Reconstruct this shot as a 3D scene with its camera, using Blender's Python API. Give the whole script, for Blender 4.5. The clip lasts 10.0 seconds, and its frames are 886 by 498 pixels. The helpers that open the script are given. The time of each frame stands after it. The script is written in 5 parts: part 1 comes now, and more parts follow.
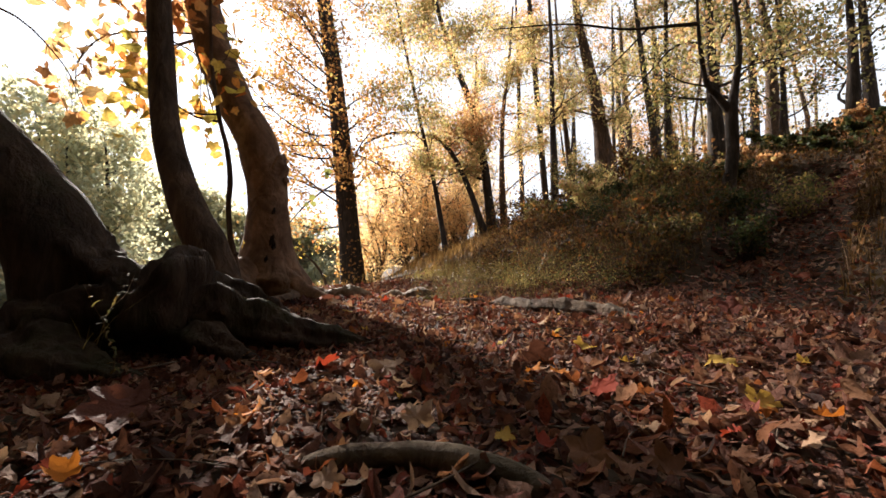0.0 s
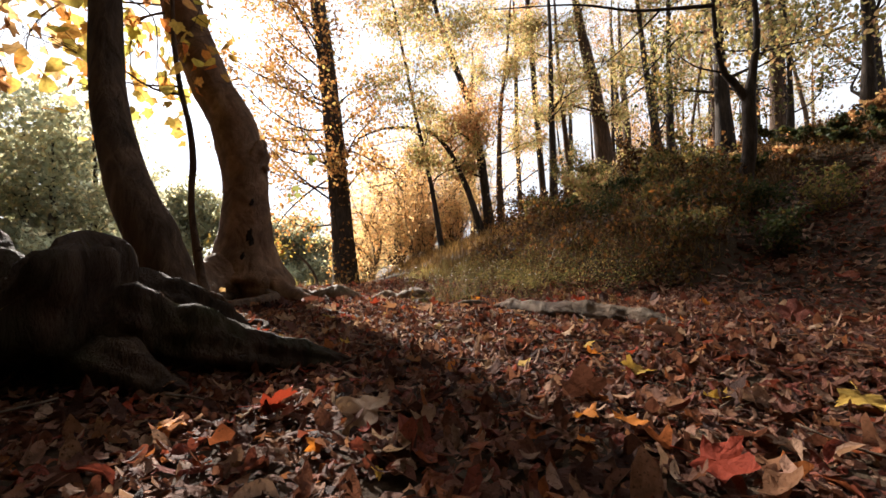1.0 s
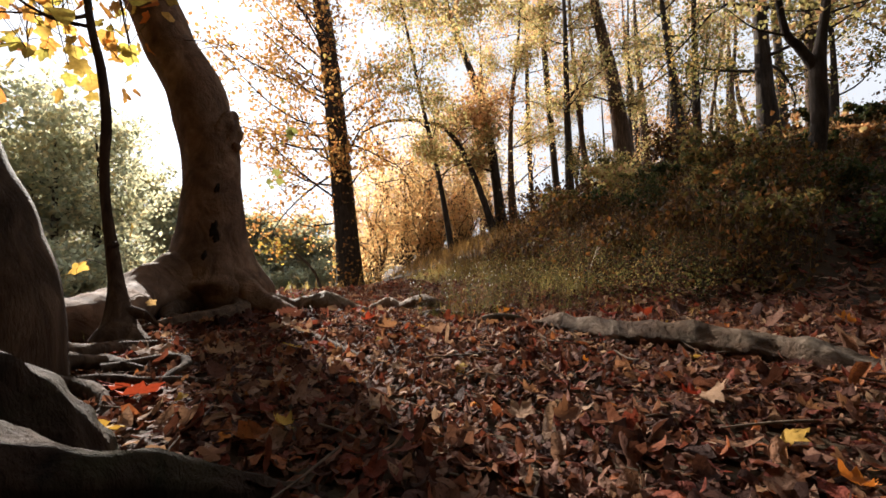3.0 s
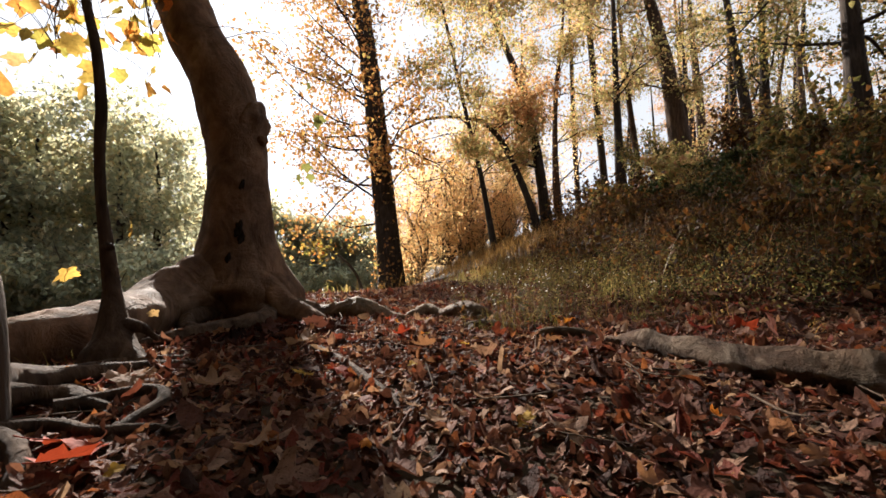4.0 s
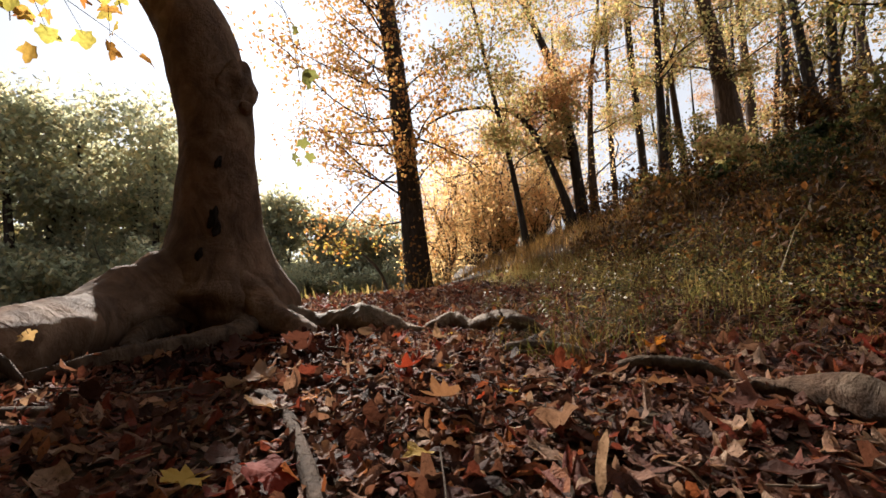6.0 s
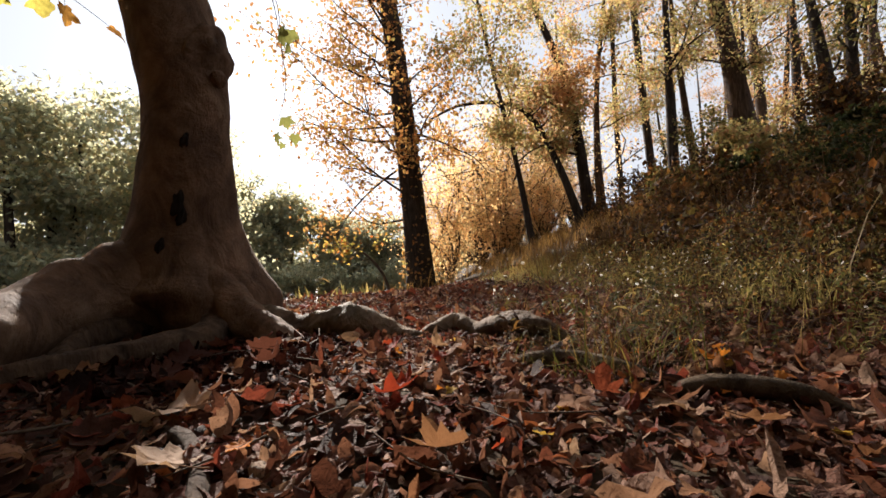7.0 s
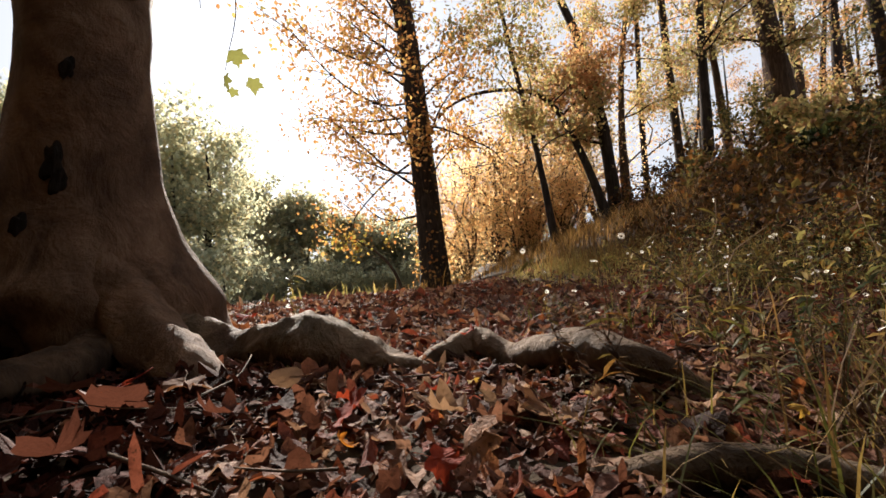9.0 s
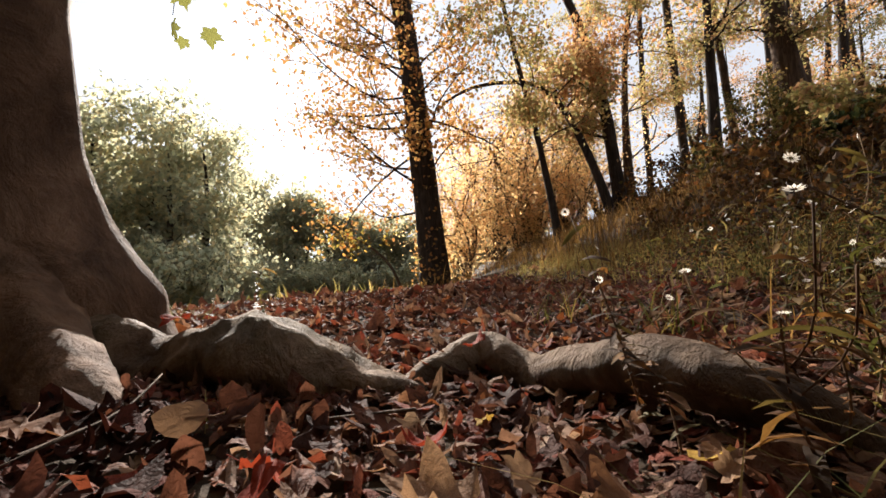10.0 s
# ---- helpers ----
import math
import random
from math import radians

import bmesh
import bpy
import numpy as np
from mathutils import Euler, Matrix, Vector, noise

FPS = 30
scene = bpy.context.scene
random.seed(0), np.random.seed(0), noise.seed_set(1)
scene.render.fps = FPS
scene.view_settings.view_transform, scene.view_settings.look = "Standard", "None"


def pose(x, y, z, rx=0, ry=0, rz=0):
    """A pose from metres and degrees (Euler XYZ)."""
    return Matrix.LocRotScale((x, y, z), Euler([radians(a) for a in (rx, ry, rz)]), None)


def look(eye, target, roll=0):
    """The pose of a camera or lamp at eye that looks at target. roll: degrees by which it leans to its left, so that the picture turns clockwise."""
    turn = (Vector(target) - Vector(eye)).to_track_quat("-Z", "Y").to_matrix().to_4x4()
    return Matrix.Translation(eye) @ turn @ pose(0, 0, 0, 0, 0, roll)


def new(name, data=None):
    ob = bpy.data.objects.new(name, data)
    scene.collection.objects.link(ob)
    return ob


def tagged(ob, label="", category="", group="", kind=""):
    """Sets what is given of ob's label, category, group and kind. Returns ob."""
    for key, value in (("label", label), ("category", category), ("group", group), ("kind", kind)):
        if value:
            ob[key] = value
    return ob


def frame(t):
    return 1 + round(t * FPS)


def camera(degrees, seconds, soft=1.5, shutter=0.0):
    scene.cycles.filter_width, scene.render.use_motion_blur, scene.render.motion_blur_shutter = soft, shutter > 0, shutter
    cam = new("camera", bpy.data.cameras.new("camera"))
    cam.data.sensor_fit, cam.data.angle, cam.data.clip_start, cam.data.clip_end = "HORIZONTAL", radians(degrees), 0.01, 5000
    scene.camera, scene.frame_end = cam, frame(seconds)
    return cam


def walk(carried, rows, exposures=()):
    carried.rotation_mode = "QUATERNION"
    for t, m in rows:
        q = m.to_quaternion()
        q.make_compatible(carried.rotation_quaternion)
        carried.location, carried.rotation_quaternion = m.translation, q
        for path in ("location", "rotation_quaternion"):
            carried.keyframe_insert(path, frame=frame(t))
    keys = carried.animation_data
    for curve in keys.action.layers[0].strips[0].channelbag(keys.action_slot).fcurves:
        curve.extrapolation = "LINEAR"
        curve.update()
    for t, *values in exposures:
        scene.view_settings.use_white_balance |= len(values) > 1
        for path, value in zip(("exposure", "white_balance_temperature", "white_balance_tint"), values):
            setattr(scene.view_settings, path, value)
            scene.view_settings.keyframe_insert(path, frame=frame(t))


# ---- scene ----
cam = camera(92.3, 10.0, 1.6)
METRES, EYE, TILT, LEAN, TURN = 3.75, 0.36, 0.0, 0.0, 0.0
ROWS = [
    (0.0, 0.0, 0.0, 0.0, 0.04, 1.99, 1.13),
    (0.5, -0.0032, 0.0615, -0.0037, -0.45, 1.92, 1.1),
    (1.0, -0.0062, 0.1198, -0.0045, -0.58, 1.93, 1.09),
    (1.5, -0.0092, 0.1788, -0.0059, -0.04, 1.94, 1.25),
    (2.0, -0.0113, 0.2378, -0.0054, -0.5, 1.91, 1.35),
    (3.5, -0.0234, 0.3985, -0.0021, 2.71, 2.02, 1.5),
    (4.0, -0.0272, 0.4508, -0.0006, 6.06, 2.11, 1.7),
    (4.5, -0.0309, 0.5001, -0.001, 7.76, 2.13, 1.87),
    (5.0, -0.0358, 0.5456, -0.004, 9.04, 2.14, 2.07),
    (5.5, -0.041, 0.5892, -0.0032, 9.75, 2.19, 2.1),
    (7.0, -0.0599, 0.7173, -0.0128, 10.4, 2.19, 2.11),
    (7.5, -0.0676, 0.763, -0.0151, 11.14, 2.18, 2.22),
    (8.0, -0.076, 0.8094, -0.0175, 11.71, 2.12, 2.35),
    (8.5, -0.0842, 0.8569, -0.0213, 12.19, 2.15, 2.36),
    (9.0, -0.0921, 0.9046, -0.0222, 12.56, 2.18, 2.39),
    (9.5, -0.1024, 0.9536, -0.0274, 12.45, 2.11, 2.56),
    (10.0, -0.1093, 0.9909, -0.0317, 12.57, 2.06, 2.55),
]
walk(cam, [(t, pose(0, 0, EYE, TILT, LEAN, TURN) @ pose(METRES * x, METRES * y, METRES * z, 90 + pitch, roll, yaw)) for t, x, y, z, yaw, pitch, roll in ROWS],
     exposures=tuple((t, stops, 5900, 12) for t, stops in ((0.0, 1.99), (1.0, 1.97), (2.0, 1.76), (4.5, 1.65), (7.5, 1.46), (10.0, 1.52))))

# ---- light ----
SUN_AZ, SUN_EL = 32.3, 24.5          # degrees left of straight ahead, degrees above the horizon
SUN_DIR = Vector((-math.sin(radians(SUN_AZ)) * math.cos(radians(SUN_EL)), math.cos(radians(SUN_AZ)) * math.cos(radians(SUN_EL)), math.sin(radians(SUN_EL))))
world = bpy.data.worlds.new("autumn_sky")
scene.world = world
world.use_nodes = True
wn = world.node_tree
wn.nodes.clear()
sky = wn.nodes.new("ShaderNodeTexSky")
sky.sky_type, sky.sun_disc = "NISHITA", False
sky.sun_elevation, sky.sun_rotation = radians(SUN_EL), radians(-SUN_AZ)
sky.air_density, sky.dust_density, sky.ozone_density, sky.altitude = 1.0, 3.0, 1.0, 100.0
pale = wn.nodes.new("ShaderNodeHueSaturation")  # mist takes the colour out of the glow round the sun
pale.inputs["Saturation"].default_value = 0.0
haze = wn.nodes.new("ShaderNodeMix")          # thin bright autumn haze over the clear sky
haze.data_type = "RGBA"
haze.inputs[0].default_value = 0.94
haze.inputs[7].default_value = (2.45, 2.43, 2.4, 1)
bg = wn.nodes.new("ShaderNodeBackground")
bg.inputs["Strength"].default_value = 0.115
wo = wn.nodes.new("ShaderNodeOutputWorld")
wn.links.new(sky.outputs[0], pale.inputs["Color"])
wn.links.new(pale.outputs[0], haze.inputs[6])
wn.links.new(haze.outputs[2], bg.inputs[0])
wn.links.new(bg.outputs[0], wo.inputs[0])
lamp = bpy.data.lights.new("sun", "SUN")
lamp.energy, lamp.angle, lamp.color = 5.0, radians(2.5), (1.0, 0.87, 0.7)
sun = new("sun", lamp)
sun.matrix_world = look(SUN_DIR * 60, (0, 0, 0))


# ---- materials ----
def nodes_of(name):
    m = bpy.data.materials.new(name)
    m.use_nodes = True
    t = m.node_tree
    t.nodes.clear()
    return m, t, t.nodes, t.links


def ramp_node(ns, stops, mode="LINEAR"):
    r = ns.new("ShaderNodeValToRGB")
    r.color_ramp.interpolation = mode
    e = r.color_ramp.elements
    while len(e) < len(stops):
        e.new(0.5)
    for k, (p, c) in enumerate(stops):
        e[k].position, e[k].color = p, (*c, 1)
    return r


def noise_node(ns, ls, coord, scale, detail=6.0, rough=0.6, dist=0.0):
    n = ns.new("ShaderNodeTexNoise")
    n.inputs["Scale"].default_value, n.inputs["Detail"].default_value = scale, detail
    n.inputs["Roughness"].default_value, n.inputs["Distortion"].default_value = rough, dist
    ls.new(coord, n.inputs["Vector"])
    return n


def mix_node(ns, ls, a, b, fac, blend="MIX"):
    m = ns.new("ShaderNodeMix")
    m.data_type, m.blend_type = "RGBA", blend
    for sock, v in ((m.inputs[6], a), (m.inputs[7], b), (m.inputs[0], fac)):
        if isinstance(v, (int, float)):
            sock.default_value = v
        elif isinstance(v, tuple):
            sock.default_value = (*v, 1)
        else:
            ls.new(v, sock)
    return m.outputs[2]


def bark(name, dark, mid, light, scale=14.0, stretch=0.22, bump=0.6, moss=None, patches=None, rough=0.85, deep=0.02):
    """Bark: grain drawn out along the stem, blotches, and fine relief."""
    m, t, ns, ls = nodes_of(name)
    co = ns.new("ShaderNodeTexCoord").outputs["Object"]
    mp = ns.new("ShaderNodeMapping")
    mp.inputs["Scale"].default_value = (1, 1, stretch)
    ls.new(co, mp.inputs["Vector"])
    grain = noise_node(ns, ls, mp.outputs[0], scale, 8, 0.65, 0.6)
    fine = noise_node(ns, ls, mp.outputs[0], scale * 5, 6, 0.7)
    blot = noise_node(ns, ls, co, 2.6, 4, 0.55, 0.3)
    col = ramp_node(ns, [(0.3, dark), (0.52, mid), (0.75, light)])
    ls.new(grain.outputs["Fac"], col.inputs[0])
    br = ramp_node(ns, [(0.35, (0.6, 0.6, 0.6)), (0.65, (1.15, 1.12, 1.08))])
    ls.new(blot.outputs["Fac"], br.inputs[0])
    c = mix_node(ns, ls, col.outputs[0], br.outputs[0], 0.8, "MULTIPLY")
    if patches:
        vo = noise_node(ns, ls, mp.outputs[0], 5.0, 3, 0.5, 1.2)
        pr = ramp_node(ns, [(0.5, (0, 0, 0)), (0.68, (0.75, 0.75, 0.75))])
        ls.new(vo.outputs["Fac"], pr.inputs[0])
        c = mix_node(ns, ls, c, patches, pr.outputs[0])
    if moss:
        mo = noise_node(ns, ls, co, 3.3, 7, 0.65)
        mr = ramp_node(ns, [(0.5, (0, 0, 0)), (0.68, (0.8, 0.8, 0.8))])
        ls.new(mo.outputs["Fac"], mr.inputs[0])
        c = mix_node(ns, ls, c, moss, mr.outputs[0])
    b = ns.new("ShaderNodeBsdfPrincipled")
    ls.new(c, b.inputs["Base Color"])
    b.inputs["Roughness"].default_value = rough
    b.inputs["Specular IOR Level"].default_value = 0.12
    add = ns.new("ShaderNodeMath")
    add.operation = "MULTIPLY_ADD"
    ls.new(fine.outputs["Fac"], add.inputs[0])
    add.inputs[1].default_value = 0.35
    ls.new(grain.outputs["Fac"], add.inputs[2])
    bu = ns.new("ShaderNodeBump")
    bu.inputs["Strength"].default_value, bu.inputs["Distance"].default_value = bump, deep
    ls.new(add.outputs[0], bu.inputs["Height"])
    ls.new(bu.outputs[0], b.inputs["Normal"])
    o = ns.new("ShaderNodeOutputMaterial")
    ls.new(b.outputs[0], o.inputs[0])
    return m


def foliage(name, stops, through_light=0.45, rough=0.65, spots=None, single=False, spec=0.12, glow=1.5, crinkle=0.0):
    """Leaf: colour differs from leaf to leaf, light shines through."""
    m, t, ns, ls = nodes_of(name)
    if single:
        rnd = ns.new("ShaderNodeObjectInfo").outputs["Random"]
    else:
        rnd = ns.new("ShaderNodeNewGeometry").outputs["Random Per Island"]
    col = ramp_node(ns, stops)
    ls.new(rnd, col.inputs[0])
    co = ns.new("ShaderNodeTexCoord").outputs["Object"]
    n1 = noise_node(ns, ls, co, 45.0, 4, 0.6)
    r1 = ramp_node(ns, [(0.3, (0.55, 0.5, 0.45)), (0.6, (1.1, 1.08, 1.05))])
    ls.new(n1.outputs["Fac"], r1.inputs[0])
    c = mix_node(ns, ls, col.outputs[0], r1.outputs[0], 0.75, "MULTIPLY")
    if spots:
        n2 = noise_node(ns, ls, co, 160.0, 3, 0.6)
        r2 = ramp_node(ns, [(0.58, (0, 0, 0)), (0.68, (0.8, 0.8, 0.8))])
        ls.new(n2.outputs["Fac"], r2.inputs[0])
        c = mix_node(ns, ls, c, spots, r2.outputs[0])
    b = ns.new("ShaderNodeBsdfPrincipled")
    ls.new(c, b.inputs["Base Color"])
    b.inputs["Roughness"].default_value, b.inputs["Specular IOR Level"].default_value = rough, spec
    tr = ns.new("ShaderNodeBsdfTranslucent")
    if crinkle:
        n3 = noise_node(ns, ls, co, 75.0 if not single else 3.2, 5, 0.6, 0.8)
        bu = ns.new("ShaderNodeBump")
        bu.inputs["Strength"].default_value, bu.inputs["Distance"].default_value = crinkle, 0.02 if not single else 0.5
        ls.new(n3.outputs["Fac"], bu.inputs["Height"])
        ls.new(bu.outputs[0], b.inputs["Normal"])
        ls.new(bu.outputs[0], tr.inputs["Normal"])
    bright = mix_node(ns, ls, c, (glow, glow * 0.97, glow * 0.85), 1.0, "MULTIPLY")
    ls.new(bright, tr.inputs["Color"])
    mx = ns.new("ShaderNodeMixShader")
    mx.inputs[0].default_value = through_light
    ls.new(b.outputs[0], mx.inputs[1])
    ls.new(tr.outputs[0], mx.inputs[2])
    o = ns.new("ShaderNodeOutputMaterial")
    ls.new(mx.outputs[0], o.inputs[0])
    return m


def soil(name):
    m, t, ns, ls = nodes_of(name)
    co = ns.new("ShaderNodeTexCoord").outputs["Object"]
    big = noise_node(ns, ls, co, 0.35, 5, 0.6)
    mid = noise_node(ns, ls, co, 9.0, 8, 0.7, 0.4)
    fine = noise_node(ns, ls, co, 70.0, 6, 0.7)
    c1 = ramp_node(ns, [(0.3, (0.012, 0.008, 0.005)), (0.5, (0.035, 0.021, 0.012)), (0.72, (0.08, 0.047, 0.026))])
    ls.new(mid.outputs["Fac"], c1.inputs[0])
    c2 = ramp_node(ns, [(0.35, (0.03, 0.022, 0.012)), (0.65, (0.075, 0.05, 0.026))])
    ls.new(fine.outputs["Fac"], c2.inputs[0])
    br = ramp_node(ns, [(0.4, (0, 0, 0)), (0.6, (1, 1, 1))])
    ls.new(big.outputs["Fac"], br.inputs[0])
    c = mix_node(ns, ls, c1.outputs[0], c2.outputs[0], br.outputs[0])
    b = ns.new("ShaderNodeBsdfPrincipled")
    ls.new(c, b.inputs["Base Color"])
    b.inputs["Roughness"].default_value, b.inputs["Specular IOR Level"].default_value = 0.95, 0.15
    bu = ns.new("ShaderNodeBump")
    bu.inputs["Strength"].default_value, bu.inputs["Distance"].default_value = 0.8, 0.03
    ls.new(mid.outputs["Fac"], bu.inputs["Height"])
    ls.new(bu.outputs[0], b.inputs["Normal"])
    o = ns.new("ShaderNodeOutputMaterial")
    ls.new(b.outputs[0], o.inputs[0])
    return m


M_SOIL = soil("soil")
M_SYC = bark("smooth_bark", (0.066, 0.037, 0.023), (0.175, 0.106, 0.067), (0.28, 0.19, 0.126), scale=6.5, stretch=0.75, bump=0.9, patches=(0.07, 0.04, 0.025), rough=0.8, deep=0.04)
M_PALE_ROOT = bark("pale_root_bark", (0.06, 0.035, 0.022), (0.2, 0.135, 0.088), (0.4, 0.3, 0.21), scale=9, stretch=0.6, bump=1.0, moss=(0.05, 0.042, 0.018), patches=(0.055, 0.033, 0.021), rough=0.75, deep=0.05)
M_DARK = bark("dark_bark", (0.015, 0.011, 0.009), (0.042, 0.031, 0.024), (0.09, 0.068, 0.052), scale=16, stretch=0.16, bump=1.0)
M_OLD = bark("old_bark", (0.018, 0.012, 0.008), (0.058, 0.037, 0.025), (0.11, 0.074, 0.05), scale=16, stretch=0.3, bump=1.0, moss=(0.03, 0.032, 0.01), deep=0.06)
M_ROOT = bark("root_bark", (0.03, 0.019, 0.012), (0.11, 0.073, 0.047), (0.25, 0.18, 0.12), scale=14, stretch=0.8, bump=1.0, moss=(0.045, 0.035, 0.018), patches=(0.22, 0.165, 0.115), deep=0.03)
M_BROWN = bark("brown_bark", (0.03, 0.019, 0.012), (0.085, 0.053, 0.034), (0.16, 0.105, 0.07), scale=17, stretch=0.16, bump=1.0, deep=0.04)
M_TWIG = bark("twig_bark", (0.05, 0.035, 0.025), (0.12, 0.085, 0.06), (0.2, 0.15, 0.11), scale=30, stretch=0.3, bump=0.4)

M_LITTER = foliage("dry_leaves", [(0.0, (0.03, 0.012, 0.008)), (0.22, (0.07, 0.027, 0.017)), (0.42, (0.13, 0.054, 0.034)), (0.57, (0.19, 0.095, 0.06)),
                                  (0.66, (0.28, 0.175, 0.118)), (0.74, (0.13, 0.045, 0.028)), (0.87, (0.165, 0.036, 0.022)), (0.93, (0.25, 0.088, 0.03)), (1.0, (0.35, 0.245, 0.17))],
                   0.3, 0.72, spots=(0.03, 0.014, 0.008), spec=0.14, crinkle=0.55)
# maroon leaves darkened so their colour carries the shade under the sycamore
M_SHADE_LITTER = foliage("shade_toned_leaves", [(0.0, (0.01, 0.005, 0.004)), (0.35, (0.028, 0.01, 0.007)), (0.7, (0.05, 0.016, 0.011)), (0.9, (0.08, 0.02, 0.012)), (1.0, (0.11, 0.05, 0.03))], 0.08, 0.8, spots=(0.012, 0.006, 0.004), spec=0.05, crinkle=0.55)
M_HANG = foliage("hanging_leaves", [(0.0, (0.12, 0.14, 0.045)), (0.6, (0.18, 0.19, 0.06)), (1.0, (0.24, 0.22, 0.07))], 0.6, glow=1.2)
M_GOLD = foliage("golden_leaves", [(0.0, (0.18, 0.18, 0.08)), (0.3, (0.29, 0.26, 0.11)), (0.6, (0.35, 0.28, 0.13)), (0.85, (0.34, 0.21, 0.11)), (1.0, (0.26, 0.15, 0.09))], 0.55, glow=2.0)
M_ORANGE = foliage("orange_leaves", [(0.0, (0.2, 0.09, 0.04)), (0.35, (0.34, 0.19, 0.09)), (0.65, (0.37, 0.26, 0.12)), (0.9, (0.31, 0.15, 0.07)), (1.0, (0.19, 0.17, 0.08))], 0.55, glow=2.0)
# far lighter than golden_leaves: backlit glow is put into the leaf colour
M_GLOW = foliage("backlit_golden_leaves", [(0.0, (0.6, 0.47, 0.25)), (0.35, (0.74, 0.58, 0.32)), (0.7, (0.75, 0.54, 0.3)), (1.0, (0.62, 0.36, 0.18))], 0.8, glow=1.3)
M_TALL = foliage("climbing_leaves", [(0.0, (0.25, 0.12, 0.045)), (0.35, (0.38, 0.2, 0.075)), (0.65, (0.43, 0.29, 0.1)), (0.88, (0.32, 0.14, 0.05)), (1.0, (0.26, 0.25, 0.085))], 0.55, glow=1.5)
M_OLIVE = foliage("olive_leaves", [(0.0, (0.06, 0.065, 0.025)), (0.4, (0.12, 0.115, 0.04)), (0.75, (0.23, 0.17, 0.06)), (1.0, (0.3, 0.19, 0.07))], 0.45)
M_GREEN = foliage("green_leaves", [(0.0, (0.022, 0.03, 0.012)), (0.5, (0.042, 0.054, 0.02)), (0.85, (0.08, 0.08, 0.028)), (1.0, (0.18, 0.115, 0.035))], 0.35)
# far foliage: distance haze is put into the leaf colour, paler and greyer
M_FAR = foliage("haze_paled_leaves", [(0.0, (0.22, 0.24, 0.19)), (0.5, (0.28, 0.295, 0.225)), (0.8, (0.33, 0.31, 0.225)), (1.0, (0.4, 0.34, 0.22))], 0.78, glow=2.0)
M_BRUSH = foliage("brown_brush", [(0.0, (0.03, 0.017, 0.008)), (0.35, (0.07, 0.036, 0.015)), (0.6, (0.12, 0.056, 0.02)), (0.8, (0.09, 0.075, 0.022)), (1.0, (0.27, 0.11, 0.03))], 0.32, 0.7, spec=0.15)
M_STALK = foliage("dead_stalks", [(0.0, (0.06, 0.035, 0.02)), (0.6, (0.14, 0.085, 0.05)), (1.0, (0.27, 0.19, 0.11))], 0.15, 0.7)
M_YELLOW = foliage("yellow_leaves", [(0.0, (0.34, 0.33, 0.08)), (0.45, (0.48, 0.36, 0.09)), (0.75, (0.46, 0.24, 0.06)), (1.0, (0.38, 0.12, 0.03))], 0.55)
M_GRASS = foliage("dry_grass", [(0.0, (0.06, 0.036, 0.012)), (0.4, (0.13, 0.075, 0.024)), (0.75, (0.22, 0.13, 0.042)), (1.0, (0.32, 0.19, 0.075))], 0.45, 0.7, spec=0.15)
# dry_grass darkened: the shade on the slope is in this colour
M_SHADE_GRASS = foliage("bank_grass", [(0.0, (0.035, 0.021, 0.009)), (0.4, (0.075, 0.043, 0.017)), (0.75, (0.13, 0.075, 0.027)), (1.0, (0.24, 0.15, 0.055))], 0.25, 0.7, spec=0.12)
M_FRESH = foliage("green_grass", [(0.0, (0.045, 0.05, 0.013)), (0.45, (0.1, 0.095, 0.022)), (0.75, (0.17, 0.12, 0.035)), (1.0, (0.24, 0.16, 0.06))], 0.4, 0.5)
# green_grass brightened: sunlight at the bank's foot is in this colour
M_SUN_TONED = foliage("sun_toned_grass", [(0.0, (0.12, 0.12, 0.04)), (0.45, (0.24, 0.2, 0.07)), (0.75, (0.33, 0.26, 0.095)), (1.0, (0.37, 0.28, 0.12))], 0.5, 0.75, spec=0.06)
M_WHITE = foliage("white_petals", [(0.0, (0.7, 0.68, 0.66)), (1.0, (0.85, 0.83, 0.82))], 0.4, 0.6)
HERO = {k: foliage(k + "_leaf", [(0.0, a), (1.0, b)], 0.3, 0.75, spots=s, single=True, spec=0.12, crinkle=0.22) for k, a, b, s in (
    ("brown", (0.13, 0.058, 0.03), (0.24, 0.12, 0.06), (0.05, 0.025, 0.015)),
    ("tan", (0.22, 0.125, 0.072), (0.33, 0.215, 0.135), (0.12, 0.06, 0.03)),
    ("red", (0.19, 0.025, 0.012), (0.28, 0.045, 0.018), (0.08, 0.015, 0.01)),
    ("orange", (0.4, 0.13, 0.02), (0.5, 0.19, 0.025), (0.2, 0.05, 0.01)),
    ("yellow", (0.36, 0.22, 0.04), (0.46, 0.3, 0.06), (0.2, 0.09, 0.02)),
    ("dark", (0.06, 0.022, 0.016), (0.11, 0.04, 0.025), (0.03, 0.012, 0.01)))}


# ---- mesh helpers ----
rng = np.random.default_rng(7)


def mesh_tris(name, verts, tris, mat, smooth=False):
    me = bpy.data.meshes.new(name)
    verts, tris = np.asarray(verts, np.float32), np.asarray(tris, np.int32)
    me.vertices.add(len(verts))
    me.vertices.foreach_set("co", verts.ravel())
    me.loops.add(tris.size)
    me.loops.foreach_set("vertex_index", tris.ravel())
    me.polygons.add(len(tris))
    me.polygons.foreach_set("loop_start", np.arange(0, tris.size, 3, dtype=np.int32))
    me.polygons.foreach_set("use_smooth", np.full(len(tris), smooth))
    me.update(calc_edges=True)
    me.materials.append(mat)
    return me


def child(name, data, parent, label=""):
    ob = new(name, data)
    ob.parent = parent
    return tagged(ob, label)


